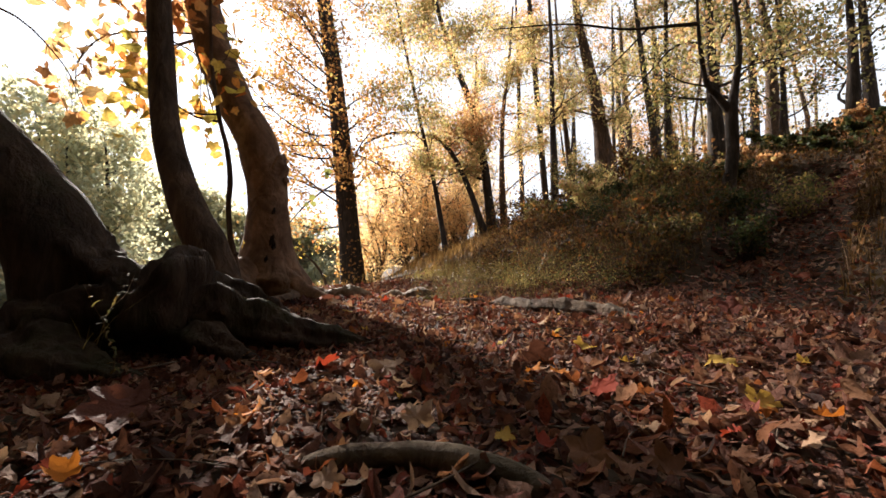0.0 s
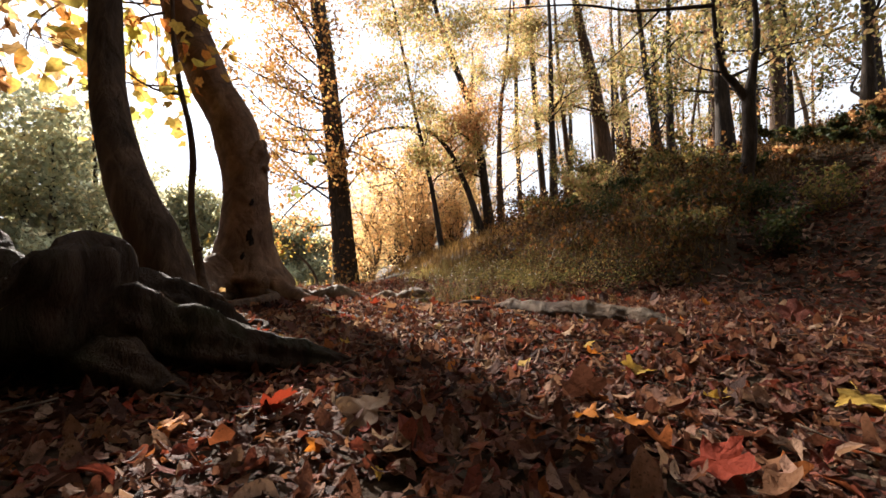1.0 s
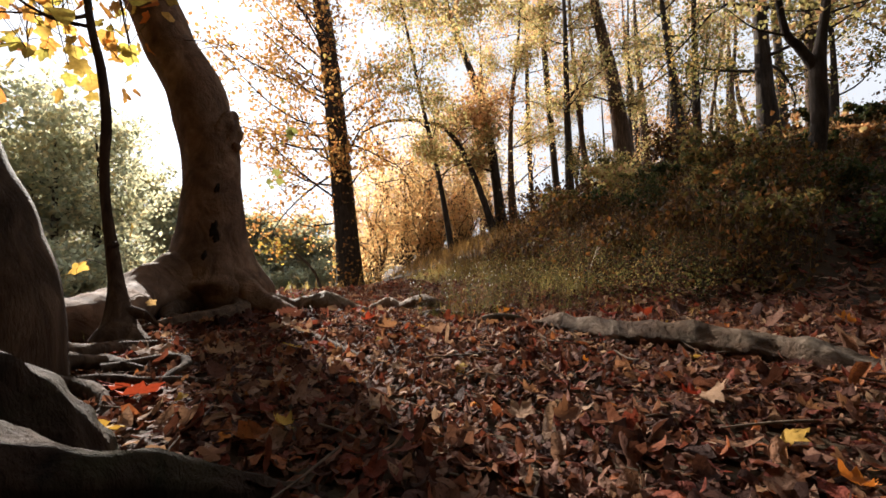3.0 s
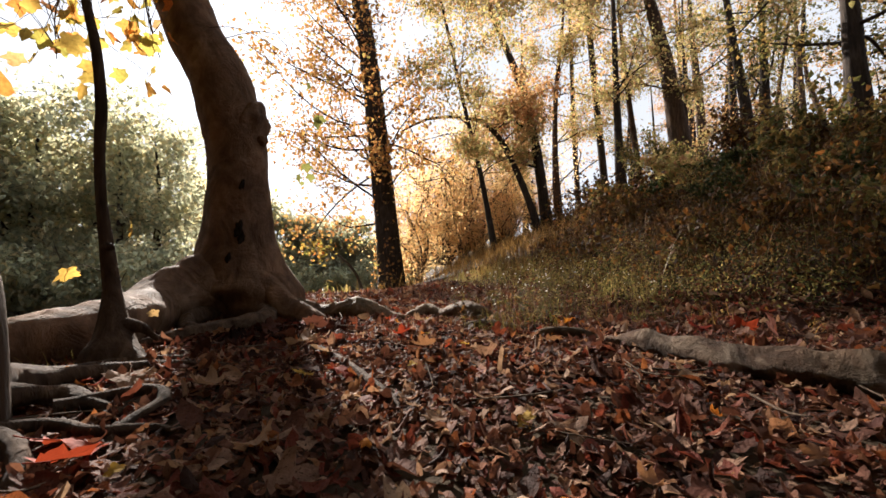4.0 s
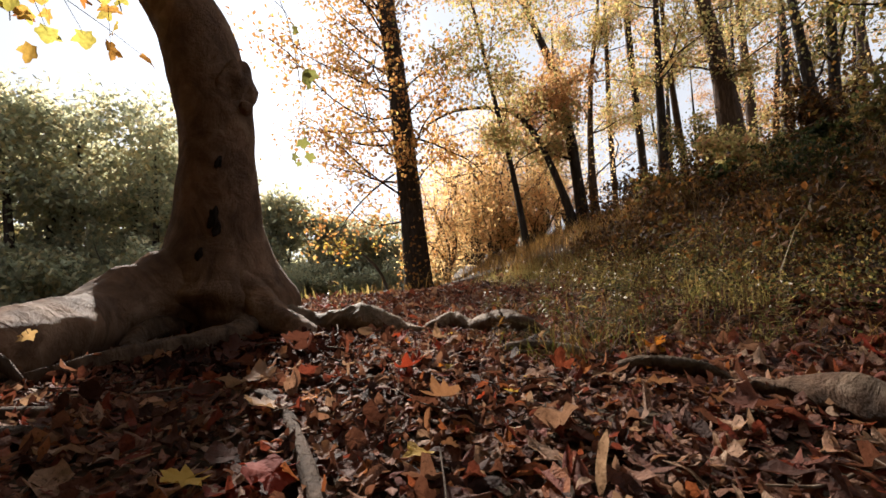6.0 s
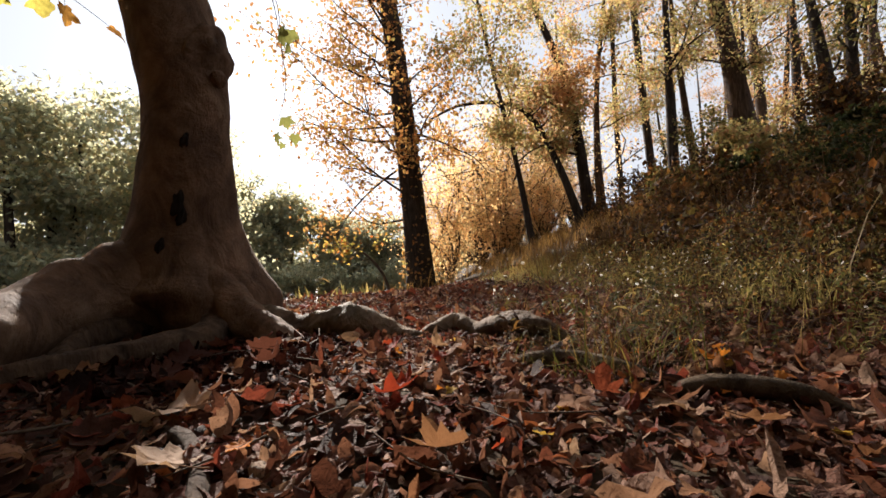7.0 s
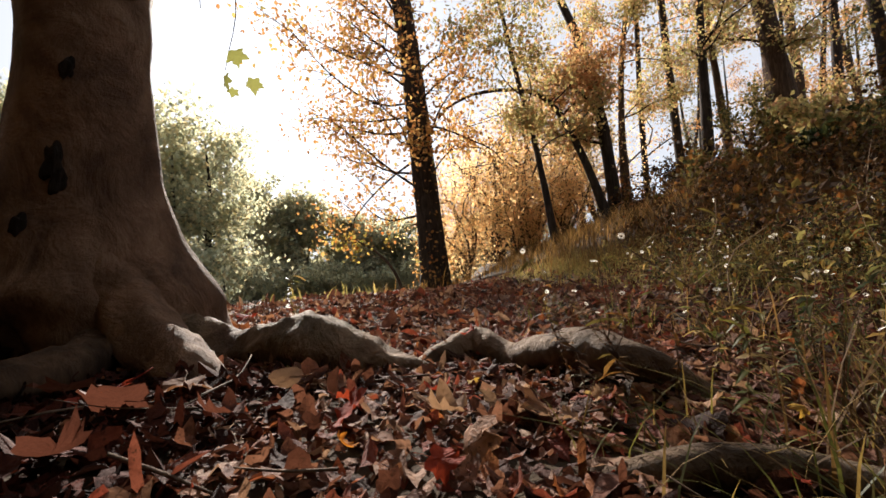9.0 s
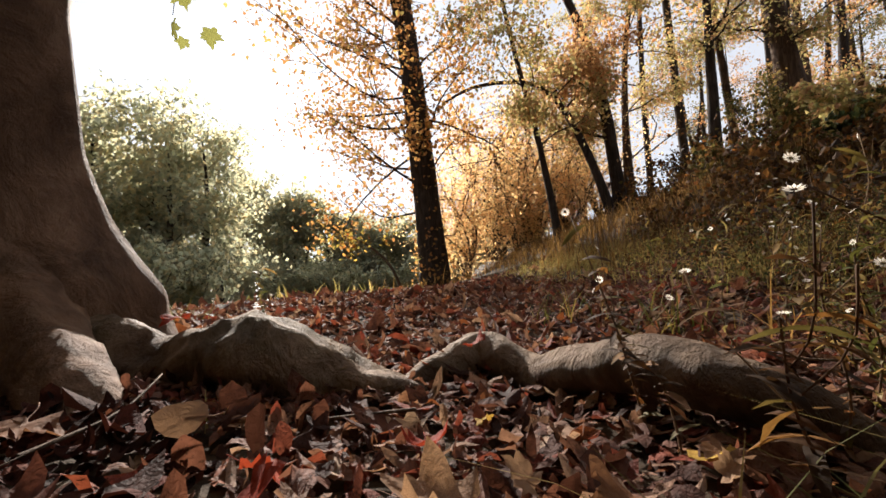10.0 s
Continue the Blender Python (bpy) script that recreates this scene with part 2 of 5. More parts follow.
def empty_at(name, place):
    ob = new(name)
    ob.location = place
    return ob


def spline(pts, n):
    """n points along a smooth curve through pts, and each one's share of the way."""
    p = np.asarray(pts, float)
    p = np.vstack([2 * p[0] - p[1], p, 2 * p[-1] - p[-2]])
    seg = len(p) - 3
    u = np.linspace(0, seg - 1e-6, n)
    i, f = u.astype(int), (u - u.astype(int))[:, None]
    a, b, c, d = p[i], p[i + 1], p[i + 2], p[i + 3]
    return 0.5 * (2 * b + (c - a) * f + (2 * a - 5 * b + 4 * c - d) * f ** 2 + (3 * b - a - 3 * c + d) * f ** 3)


def tube(pts, radii, rings=24, segs=12, lump=0.08, lump_scale=4.0, flute=None, seed=0.0, cap=True):
    """A bent, lumpy, tapering stem as vertices and triangles."""
    c = spline(pts, rings)
    r = spline([[v, 0, 0] for v in radii], rings)[:, 0].clip(0.0008)
    tan = np.gradient(c, axis=0)
    tan /= np.linalg.norm(tan, axis=1)[:, None] + 1e-9
    ref = np.array([0, 1.0, 0]) if abs(tan[0][1]) < 0.8 else np.array([1.0, 0, 0])
    side = np.cross(tan[0], ref)
    side /= np.linalg.norm(side)
    verts = []
    ang = np.linspace(0, 2 * np.pi, segs, endpoint=False)
    for k in range(rings):
        side = side - tan[k] * (side @ tan[k])
        side /= np.linalg.norm(side) + 1e-9
        up = np.cross(tan[k], side)
        ring = np.cos(ang)[:, None] * side + np.sin(ang)[:, None] * up
        rad = np.full(segs, r[k])
        if flute is not None:
            rad = rad * flute(k / (rings - 1), ang)
        q = c[k] + ring * rad[:, None]
        if lump:
            s = lump_scale
            dn = np.array([noise.noise(Vector((v[0] * s + seed, v[1] * s, v[2] * s))) + 0.5 * noise.noise(Vector((v[0] * 3 * s, v[1] * 3 * s + seed, v[2] * 3 * s))) for v in q])
            q = c[k] + ring * (rad * (1 + lump * dn))[:, None]
        verts.append(q)
    v = np.vstack(verts)
    k, s = np.meshgrid(np.arange(rings - 1), np.arange(segs), indexing="ij")
    a, b = k * segs + s, k * segs + (s + 1) % segs
    f = np.concatenate([np.stack([a, b, b + segs], -1).reshape(-1, 3), np.stack([a, b + segs, a + segs], -1).reshape(-1, 3)])
    if cap:
        v = np.vstack([v, c[-1] + tan[-1] * r[-1] * 0.4])
        s = np.arange(segs)
        top = (rings - 1) * segs
        f = np.vstack([f, np.stack([top + s, top + (s + 1) % segs, np.full(segs, len(v) - 1)], -1)])
    return v, f


def join(parts):
    vs, fs, n = [], [], 0
    for v, f in parts:
        vs.append(v)
        fs.append(np.asarray(f) + n)
        n += len(v)
    return np.vstack(vs), np.vstack(fs)


def curved_leaf(half, roll_x=0.0, roll_y=0.0, ripple=0.0, seed=0, fold=0.0, ring=True):
    """A fuller leaf: a mid ring, a rippled rim and a blade rolled across (roll_x) and along (roll_y)."""
    g = np.random.default_rng(seed)
    pts = [(r * math.cos(radians(a)), r * math.sin(radians(a))) for a, r in half]
    full = np.array(pts + [(-x, y) for x, y in reversed(pts[:-1])])
    n = len(full)
    full = full * g.uniform(0.88, 1.1, (n, 1))
    zr = ripple * g.normal(0, 1, n)
    if ring:
        v = np.vstack([[(0, 0)], full * 0.55, full])
        z = np.concatenate([[0.0], zr * 0.25, zr])
        f = [(0, 1 + i, 1 + (i + 1) % n) for i in range(n)]
        for i in range(n):
            a, b = 1 + i, 1 + (i + 1) % n
            f += [(a, a + n, b + n), (a, b + n, b)]
    else:
        v, z = np.vstack([[(0, 0)], full]), np.concatenate([[0.0], zr])
        f = [(0, 1 + i, 1 + (i + 1) % n) for i in range(n)]
    x, y = v[:, 0].copy(), v[:, 1].copy()
    z = z + fold * np.abs(x)
    if roll_x:
        z = z + (1 - np.cos(roll_x * x)) / roll_x
        x = np.sin(roll_x * x) / roll_x
    if roll_y:
        z = z + (1 - np.cos(roll_y * y)) / roll_y
        y = np.sin(roll_y * y) / roll_y
    return np.column_stack([x, y, z]), np.array(f)


LOBED = [(-84, 0.34), (-36, 0.64), (-10, 0.55), (10, 0.78), (26, 0.95), (48, 0.64), (68, 0.82), (90, 1.05)]
TOOTHED = [(-86, 0.32), (-58, 0.54), (-34, 0.7), (-20, 0.58), (-8, 0.54), (6, 0.76), (14, 0.77), (25, 1.0), (36, 0.8), (42, 0.78), (52, 0.58), (62, 0.76), (70, 0.8), (82, 0.92), (90, 1.08)]
BLADE = [(-86, 0.55), (-30, 0.36), (25, 0.4), (62, 0.66), (90, 1.0)]
LANCE = [(-88, 0.5), (-50, 0.2), (0, 0.14), (55, 0.22), (78, 0.6), (90, 1.0)]


def scatter(template, place, yaw, pitch, roll, size, squash=None):
    """Many copies of one leaf, as vertices and triangles."""
    v, f = template
    n = len(place)
    cy, sy, cp, sp, cr, sr = np.cos(yaw), np.sin(yaw), np.cos(pitch), np.sin(pitch), np.cos(roll), np.sin(roll)
    w = v[None] * np.asarray(size)[:, None, None]
    if squash is not None:
        w = w * np.stack([squash, np.ones(n), np.ones(n)], -1)[:, None]
    x, y, z = w[..., 0], w[..., 1], w[..., 2]
    x, z = x * cr[:, None] + z * sr[:, None], -x * sr[:, None] + z * cr[:, None]
    y, z = y * cp[:, None] - z * sp[:, None], y * sp[:, None] + z * cp[:, None]
    x, y = x * cy[:, None] - y * sy[:, None], x * sy[:, None] + y * cy[:, None]
    out = np.stack([x, y, z], -1) + np.asarray(place)[:, None]
    tris = f[None] + (np.arange(n) * len(v))[:, None, None]
    return out.reshape(-1, 3), tris.reshape(-1, 3)


CROWN_LEAF = (np.array([(0, -0.35, 0), (0.46, -0.05, -0.14), (0.36, 0.42, -0.08), (0, 0.95, 0.06), (-0.36, 0.42, -0.08), (-0.46, -0.05, -0.14)]), np.array([(0, 1, 2), (0, 2, 3), (0, 3, 4), (0, 4, 5)]))
CROWN_CHIP = (np.array([(0, -0.5, 0), (0.5, 0.1, -0.2), (0, 0.85, 0.05), (-0.5, 0.1, -0.2)]), np.array([(0, 1, 2), (0, 2, 3)]))


def leaf_cloud(place, size, template=CROWN_LEAF, g=None):
    g = g or rng
    n = len(place)
    return scatter(template, place, g.uniform(0, 6.28, n), g.normal(-0.6, 0.7, n), g.normal(0, 0.7, n), size * g.uniform(0.6, 1.25, n))


# ---- ground ----
EDGE_Y = [-6, 0, 2, 3.2, 4.5, 6, 10, 14, 20, 40, 100, 900]
EDGE_X = [10, 5.0, 3.3, 2.4, 1.2, 0.6, -0.6, -1.4, -2.4, -6, -15, -130]


def bank_side(x, y):
    """Metres beyond the bank's foot."""
    return x - np.interp(y, EDGE_Y, EDGE_X)


def trail_way(x, y):
    """Distance from the side trail that climbs the bank."""
    best = np.full(np.shape(x), 9.0)
    for (ax, ay), (bx, by) in (((1.6, 2.7), (3.4, 4.3)), ((3.4, 4.3), (5.6, 6.2))):
        t = np.clip(((x - ax) * (bx - ax) + (y - ay) * (by - ay)) / ((bx - ax) ** 2 + (by - ay) ** 2), 0, 1)
        best = np.minimum(best, np.hypot(x - ax - t * (bx - ax), y - ay - t * (by - ay)))
    return best


def height(x, y):
    x, y = np.asarray(x, float), np.asarray(y, float)
    d = bank_side(x, y)
    soft = 0.35 * np.logaddexp(0, d / 0.35)
    rise = 5.0 * (1 - np.exp(-0.45 * soft / 5.0))
    rise = rise - np.minimum(rise * 0.55, 0.45 * np.exp(-(trail_way(x, y) / 0.6) ** 2))
    fall = -0.045 * np.clip(y - 6.5, 0, 45) * np.clip(-(d - 0.5) / 2, 0, 1) - 0.16 * np.clip(-2.7 - x, 0, 9)
    bumps = 0.018 * np.sin(x * 2.1 + 0.7 * y) * np.cos(y * 1.7 - 0.4 * x) + 0.01 * np.sin(x * 5.3 + 1) * np.sin(y * 4.7)
    near_lift = 0.03 * np.exp(-((x + 1.5) ** 2 + (y - 3.4) ** 2) / 0.6)
    return rise + fall + bumps + near_lift


def build_ground():
    def axis(lo, mid_lo, mid_hi, hi, step, far):
        a = [mid_lo]
        s = step
        while a[-1] > lo:
            s *= far
            a.append(a[-1] - s)
        b = [mid_hi]
        s = step
        while b[-1] < hi:
            s *= far
            b.append(b[-1] + s)
        return np.array(a[::-1] + list(np.arange(mid_lo + step, mid_hi, step)) + b)
    gx, gy = axis(-900, -4, 6, 900, 0.07, 1.1), axis(-300, -0.6, 8, 1500, 0.07, 1.1)
    x, y = np.meshgrid(gx, gy, indexing="ij")
    z = height(x, y)
    v = np.column_stack([x.ravel(), y.ravel(), z.ravel()])
    i, j = np.meshgrid(np.arange(len(gx) - 1), np.arange(len(gy) - 1), indexing="ij")
    a = i * len(gy) + j
    f = np.concatenate([np.stack([a, a + len(gy), a + len(gy) + 1], -1).reshape(-1, 3), np.stack([a, a + len(gy) + 1, a + 1], -1).reshape(-1, 3)])
    return tagged(new("ground", mesh_tris("ground", v, f, M_SOIL, True)), "dark brown woodland soil rising to a grassy bank", "ground", kind="structure")


build_ground()


# ---- trees ----
def on_ground(x, y, dz=0.0):
    return (x, y, float(height(x, y)) + dz)


def branch(start, az, el, length, r, g, twigs=4, bend=0.25, lift=0.25, rough=False):
    """A limb with its side twigs: the mesh arrays, and the places where leaves may hang."""
    d = np.array([math.cos(az) * math.cos(el), math.sin(az) * math.cos(el), math.sin(el)])
    pts = [np.array(start, float)]
    for k in range(1, 5):
        d = d + g.normal(0, bend, 3) * 0.6 + np.array([0, 0, lift * 0.25])
        d /= np.linalg.norm(d)
        pts.append(pts[-1] + d * length / 4)
    parts = [tube(pts, [r, r * 0.75, r * 0.55, r * 0.35, r * 0.12], 6 if rough else 10, 4 if rough else 6, 0 if rough else 0.1, 3.0)]
    sp = spline(pts, 20)
    spots = [sp[8:]]
    for k in range(twigs):
        i = int(g.integers(5, 19))
        a = az + g.choice([-1, 1]) * g.uniform(0.4, 1.3)
        e = g.uniform(-0.2, 0.8)
        d2 = np.array([math.cos(a) * math.cos(e), math.sin(a) * math.cos(e), math.sin(e)])
        l2 = length * g.uniform(0.25, 0.5)
        q = [sp[i], sp[i] + d2 * l2 * 0.5 + g.normal(0, 0.06 * l2, 3), sp[i] + d2 * l2 + g.normal(0, 0.12 * l2, 3)]
        parts.append(tube(q, [r * 0.32, r * 0.2, r * 0.06], 4, 3, 0, cap=False))
        spots.append(spline(q, 10)[2:])
    return parts, np.vstack(spots)


def tree(pts, radii, bark_mat, leaf_mat, leaves, leaf_size, limbs, label, seed, reach=2.5, low=0.3, spread=0.28, group="", extra=(), name="tree", segs=12, rings=22, lump=0.1, ivy=0, template=CROWN_LEAF, flute=None, category="tree"):
    """A tree > trunk, limbs, crown. extra: limbs given as (share of the height, azimuth, elevation, length)."""
    g = np.random.default_rng(seed)
    base = np.array(pts[0], float)
    thing = empty_at(name, base)
    local = [np.array(p, float) - base for p in pts]
    below = [local[0] - np.array([0, 0, 0.3])] + local
    v, f = tube(below, [radii[0] * 1.1] + list(radii), rings, segs, lump, 2.5, flute, seed)
    child("trunk", mesh_tris("trunk", v, f, bark_mat, True), thing)
    sp = spline(local, 60)
    rr = spline([[q, 0, 0] for q in radii], 60)[:, 0]
    spots = []
    todo = [(g.uniform(low, 0.97), g.uniform(0, 6.28), g.uniform(0.1, 0.9), reach * g.uniform(0.5, 1.1)) for _ in range(limbs)] + list(extra)
    for h, az, el, ln in todo:
        i = min(int(h * 59), 59)
        parts, sp2 = branch(sp[i], az, el, ln, min(max(rr[i] * 0.3, 0.01), 0.045), g, 4 if segs < 7 else 8, 0.5, 0.1, segs < 7)
        child("limb", mesh_tris("limb", *join(parts), bark_mat, True), thing)
        spots.append(sp2)
    if leaves and spots:
        s = np.vstack(spots)
        p = s[g.integers(0, len(s), leaves)] + g.normal(0, spread, (leaves, 3)) * np.array([1, 1, 0.8])
        clouds = [leaf_cloud(p, leaf_size, template, g)]
        if ivy:
            i = g.integers(1, 50, ivy)
            a = g.uniform(0, 6.28, ivy)
            out = (rr[i] * g.uniform(0.9, 1.5, ivy))[:, None] * np.column_stack([np.cos(a), np.sin(a), np.zeros(ivy)])
            clouds.append(leaf_cloud(sp[i] + out + g.normal(0, 0.05, (ivy, 3)), leaf_size * 0.9, template, g))
        child("crown", mesh_tris("crown", *join(clouds), leaf_mat), thing)
    return tagged(thing, label, category, group)


def root(parent, pts, radii, mat=M_ROOT, rings=26, segs=10, lump=0.2, name="root", seed=0.0, ridge=0.0):
    """A root or stem with ridges that wind along it."""
    base = np.array(parent.location)

    def ridges(u, ang):
        return 1 + ridge * (0.5 * np.cos(3 * ang + 5 * u + seed) + 0.35 * np.cos(5 * ang - 4 * u + 2 * seed) + 0.3 * np.cos(8 * ang + 7 * u))

    v, f = tube([np.array(p, float) - base for p in pts], radii, rings, segs, lump, 9.0, ridges if ridge else None, seed)
    return child(name, mesh_tris(name, v, f, mat, True), parent)


def lump_mesh(place, size, mat, name, parent, turn=0.0, seed=0, rough=0.22):
    """A gnarled knob."""
    bm = bmesh.new()
    bmesh.ops.create_icosphere(bm, subdivisions=4, radius=1.0)
    base = Vector(parent.location)
    rot = Matrix.Rotation(turn, 3, "Y")
    for q in bm.verts:
        k = 1 + rough * noise.noise(q.co * 1.6 + Vector((seed, 0, 0))) + 0.08 * noise.noise(q.co * 5)
        c = q.co * k
        q.co = rot @ Vector((c.x * size[0], c.y * size[1], c.z * size[2])) + Vector(place) - base
    me = bpy.data.meshes.new(name)
    bm.to_mesh(me)
    bm.free()
    me.polygons.foreach_set("use_smooth", np.full(len(me.polygons), True))
    me.materials.append(mat)
    return child(name, me, parent)


# near-black wood that stands for the shade inside bark holes
M_HOLE_SHADE = bark("hole_shade_wood", (0.008, 0.006, 0.005), (0.02, 0.014, 0.01), (0.035, 0.025, 0.018), scale=20, bump=0.8)


# the pale sycamore with the snaking root
def syc_flute(u, ang):
    k, low = max(0.0, 1 - u / 0.3), max(0.0, min(1.0, (0.19 - u) / 0.09))
    steep = 0.36 * np.exp(-((ang - 4.25) / 0.65) ** 4) * max(0.0, min(1.0, (0.5 - u) / 0.15))
    hollow = 0.42 * low * np.exp(-((ang - 1.75) / 0.55) ** 2) + 0.2 * low * np.exp(-((ang - 2.75) / 0.25) ** 2)
    folds = 0.03 * min(1.0, 2.5 * k) * np.sin(88 * u + 1.8 * np.cos(2 * ang) + 0.9 * np.sin(5 * ang)) * (0.55 + 0.45 * np.cos(3 * ang + 1))
    return 1 + folds + k * (0.05 * np.cos(5 * ang + 0.6) + 0.06 * np.cos(8 * ang + 2) + 0.04 * np.cos(13 * ang + 1)) - hollow - steep


# its crown is out of view, added and thickened to block skylight
sycamore = tree([(-1.88, 4.62, 0.0), (-1.89, 4.62, 0.18), (-1.9, 4.61, 0.38), (-1.895, 4.6, 0.65), (-1.89, 4.6, 0.95), (-1.895, 4.6, 1.25), (-1.955, 4.6, 1.5), (-2.045, 4.6, 1.8),
                 (-2.26, 4.62, 2.2), (-2.56, 4.7, 2.9), (-2.85, 4.9, 4.0), (-3.1, 5.1, 5.5), (-3.2, 5.2, 7.5)],
                [0.5, 0.445, 0.335, 0.245, 0.212, 0.212, 0.215, 0.2, 0.19, 0.185, 0.17, 0.15, 0.07], M_SYC, M_YELLOW, 4500, 0.15, 10,
                "leaning pale sycamore with smooth mottled bark and spreading roots", 11, reach=2.6, low=0.86, spread=0.3, rings=120, segs=44, lump=0.075, flute=syc_flute)
lump_mesh((-1.8, 4.6, 1.38), (0.105, 0.14, 0.2), M_SYC, "knob", sycamore, 0.4, 1)
lump_mesh((-1.685, 4.57, 1.29), (0.03, 0.05, 0.04), M_SYC, "knob", sycamore, 0.2, 4)
# raised lumps on the bark, painted dark as the shade of holes
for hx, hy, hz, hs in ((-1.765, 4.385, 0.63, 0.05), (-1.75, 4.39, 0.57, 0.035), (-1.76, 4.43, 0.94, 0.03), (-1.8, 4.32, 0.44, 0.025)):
    lump_mesh((hx, hy, hz), (hs * 0.5, 0.02, hs * 1.3), M_HOLE_SHADE, "hollow", sycamore, 0.25, hz * 9, 0.7)
for k, (pts, radii) in enumerate((
    ([(-1.62, 4.56, 0.1), (-1.35, 4.53, 0.045), (-1.17, 4.5, 0.035), (-1.03, 4.48, 0.07), (-0.95, 4.47, 0.07), (-0.84, 4.475, 0.025), (-0.75, 4.49, -0.01), (-0.66, 4.51, -0.035), (-0.57, 4.54, -0.06)],
     [0.11, 0.085, 0.07, 0.08, 0.085, 0.078, 0.07, 0.06, 0.045]),
    ([(-1.98, 4.5, 0.27), (-2.1, 4.25, 0.2), (-2.05, 3.95, 0.14), (-1.9, 3.65, 0.12), (-1.85, 3.3, 0.11), (-2.0, 3.0, 0.07), (-2.3, 2.8, 0.0)], [0.25, 0.21, 0.16, 0.14, 0.12, 0.1, 0.06]),
    ([(-1.65, 4.45, 0.1), (-1.52, 4.3, 0.07), (-1.46, 4.1, 0.06), (-1.5, 3.8, 0.06), (-1.58, 3.5, 0.05), (-1.7, 3.3, 0.0)], [0.08, 0.06, 0.05, 0.045, 0.035, 0.02]),
    ([(-1.8, 4.54, 0.42), (-1.65, 4.49, 0.25), (-1.5, 4.44, 0.13), (-1.34, 4.37, 0.06), (-1.18, 4.3, 0.015), (-1.02, 4.24, -0.04)], [0.1, 0.115, 0.1, 0.08, 0.06, 0.03]),
    ([(-0.7, 4.5, -0.03), (-0.62, 4.58, 0.015), (-0.545, 4.65, 0.045), (-0.49, 4.61, 0.038), (-0.42, 4.55, 0.024), (-0.36, 4.49, 0.045), (-0.29, 4.41, 0.078), (-0.22, 4.33, 0.085), (-0.14, 4.28, 0.065), (-0.04, 4.26, 0.0)],
     [0.03, 0.038, 0.042, 0.036, 0.036, 0.04, 0.045, 0.044, 0.036, 0.025]),
    ([(-1.95, 4.4, 0.1), (-1.92, 4.15, 0.08), (-1.82, 3.95, 0.06), (-1.65, 3.8, 0.05), (-1.35, 3.72, -0.01)], [0.09, 0.06, 0.045, 0.03, 0.012]),
)):
    root(sycamore, pts, radii, M_PALE_ROOT if k in (0, 4) else M_SYC if k in (1, 3) else M_BROWN, 80 if k in (0, 4) else 40, 22, 0.14 if k == 1 else 0.18 if k == 3 else 0.26, seed=k, ridge=0.08 if k == 1 else 0.13 if k == 3 else 0.09 if k == 4 else 0.14)

# the dark leaning tree beside the start
# the unseen crown is added to cut light from above
old_tree = tree([(-1.42, 1.68, 0.0), (-1.44, 1.67, 0.25), (-1.49, 1.66, 0.45), (-1.68, 1.66, 0.7), (-1.94, 1.66, 1.0), (-2.35, 1.7, 1.5), (-3.0, 1.8, 2.5), (-3.6, 2.0, 4.5), (-3.7, 2.1, 7.0)],
                [0.19, 0.18, 0.165, 0.15, 0.14, 0.14, 0.13, 0.1, 0.04], M_OLD, M_ORANGE, 2000, 0.12, 6, "dark leaning tree with gnarled mossy roots", 21, reach=1.8, low=0.92, rings=60, segs=30, lump=0.13)
for k, (pts, radii) in enumerate((
    # the long lower root, the upper root behind it, and the rounded hump over both
    ([(-1.45, 1.58, 0.16), (-1.2, 1.6, 0.2), (-1.0, 1.67, 0.2), (-0.86, 1.73, 0.15), (-0.72, 1.79, 0.1), (-0.6, 1.84, 0.06), (-0.47, 1.9, 0.03), (-0.36, 1.95, 0.0), (-0.25, 2.0, -0.03)], [0.15, 0.125, 0.115, 0.1, 0.085, 0.065, 0.045, 0.03, 0.012]),
    ([(-1.42, 1.75, 0.22), (-1.24, 1.84, 0.25), (-1.08, 1.9, 0.25), (-0.95, 1.94, 0.22), (-0.85, 1.97, 0.17), (-0.78, 2.0, 0.11), (-0.72, 2.03, 0.03), (-0.68, 2.06, -0.05)], [0.14, 0.1, 0.08, 0.075, 0.065, 0.06, 0.055, 0.04]),
    ([(-1.4, 1.8, 0.2), (-1.55, 2.05, 0.1), (-1.68, 2.3, 0.04), (-1.75, 2.45, -0.04)], [0.14, 0.08, 0.05, 0.02]),
    ([(-1.5, 1.55, 0.15), (-1.3, 1.4, 0.08), (-1.1, 1.34, 0.03), (-0.85, 1.36, -0.03)], [0.13, 0.09, 0.055, 0.02]),
    ([(-0.98, 1.66, 0.12), (-0.86, 1.6, 0.07), (-0.76, 1.6, 0.02), (-0.66, 1.64, -0.03)], [0.1, 0.07, 0.05, 0.02]),
    ([(-1.62, 1.66, 0.55), (-1.42, 1.66, 0.41), (-1.26, 1.67, 0.285), (-1.12, 1.72, 0.17)], [0.13, 0.12, 0.11, 0.1]),
)):
    root(old_tree, pts, radii, M_OLD, 64, 32, 0.32, seed=k + 9, ridge=0.2)
lump_mesh((-1.03, 1.64, 0.25), (0.1, 0.2, 0.19), M_OLD, "knob", old_tree, 0.25, 6, 0.4)

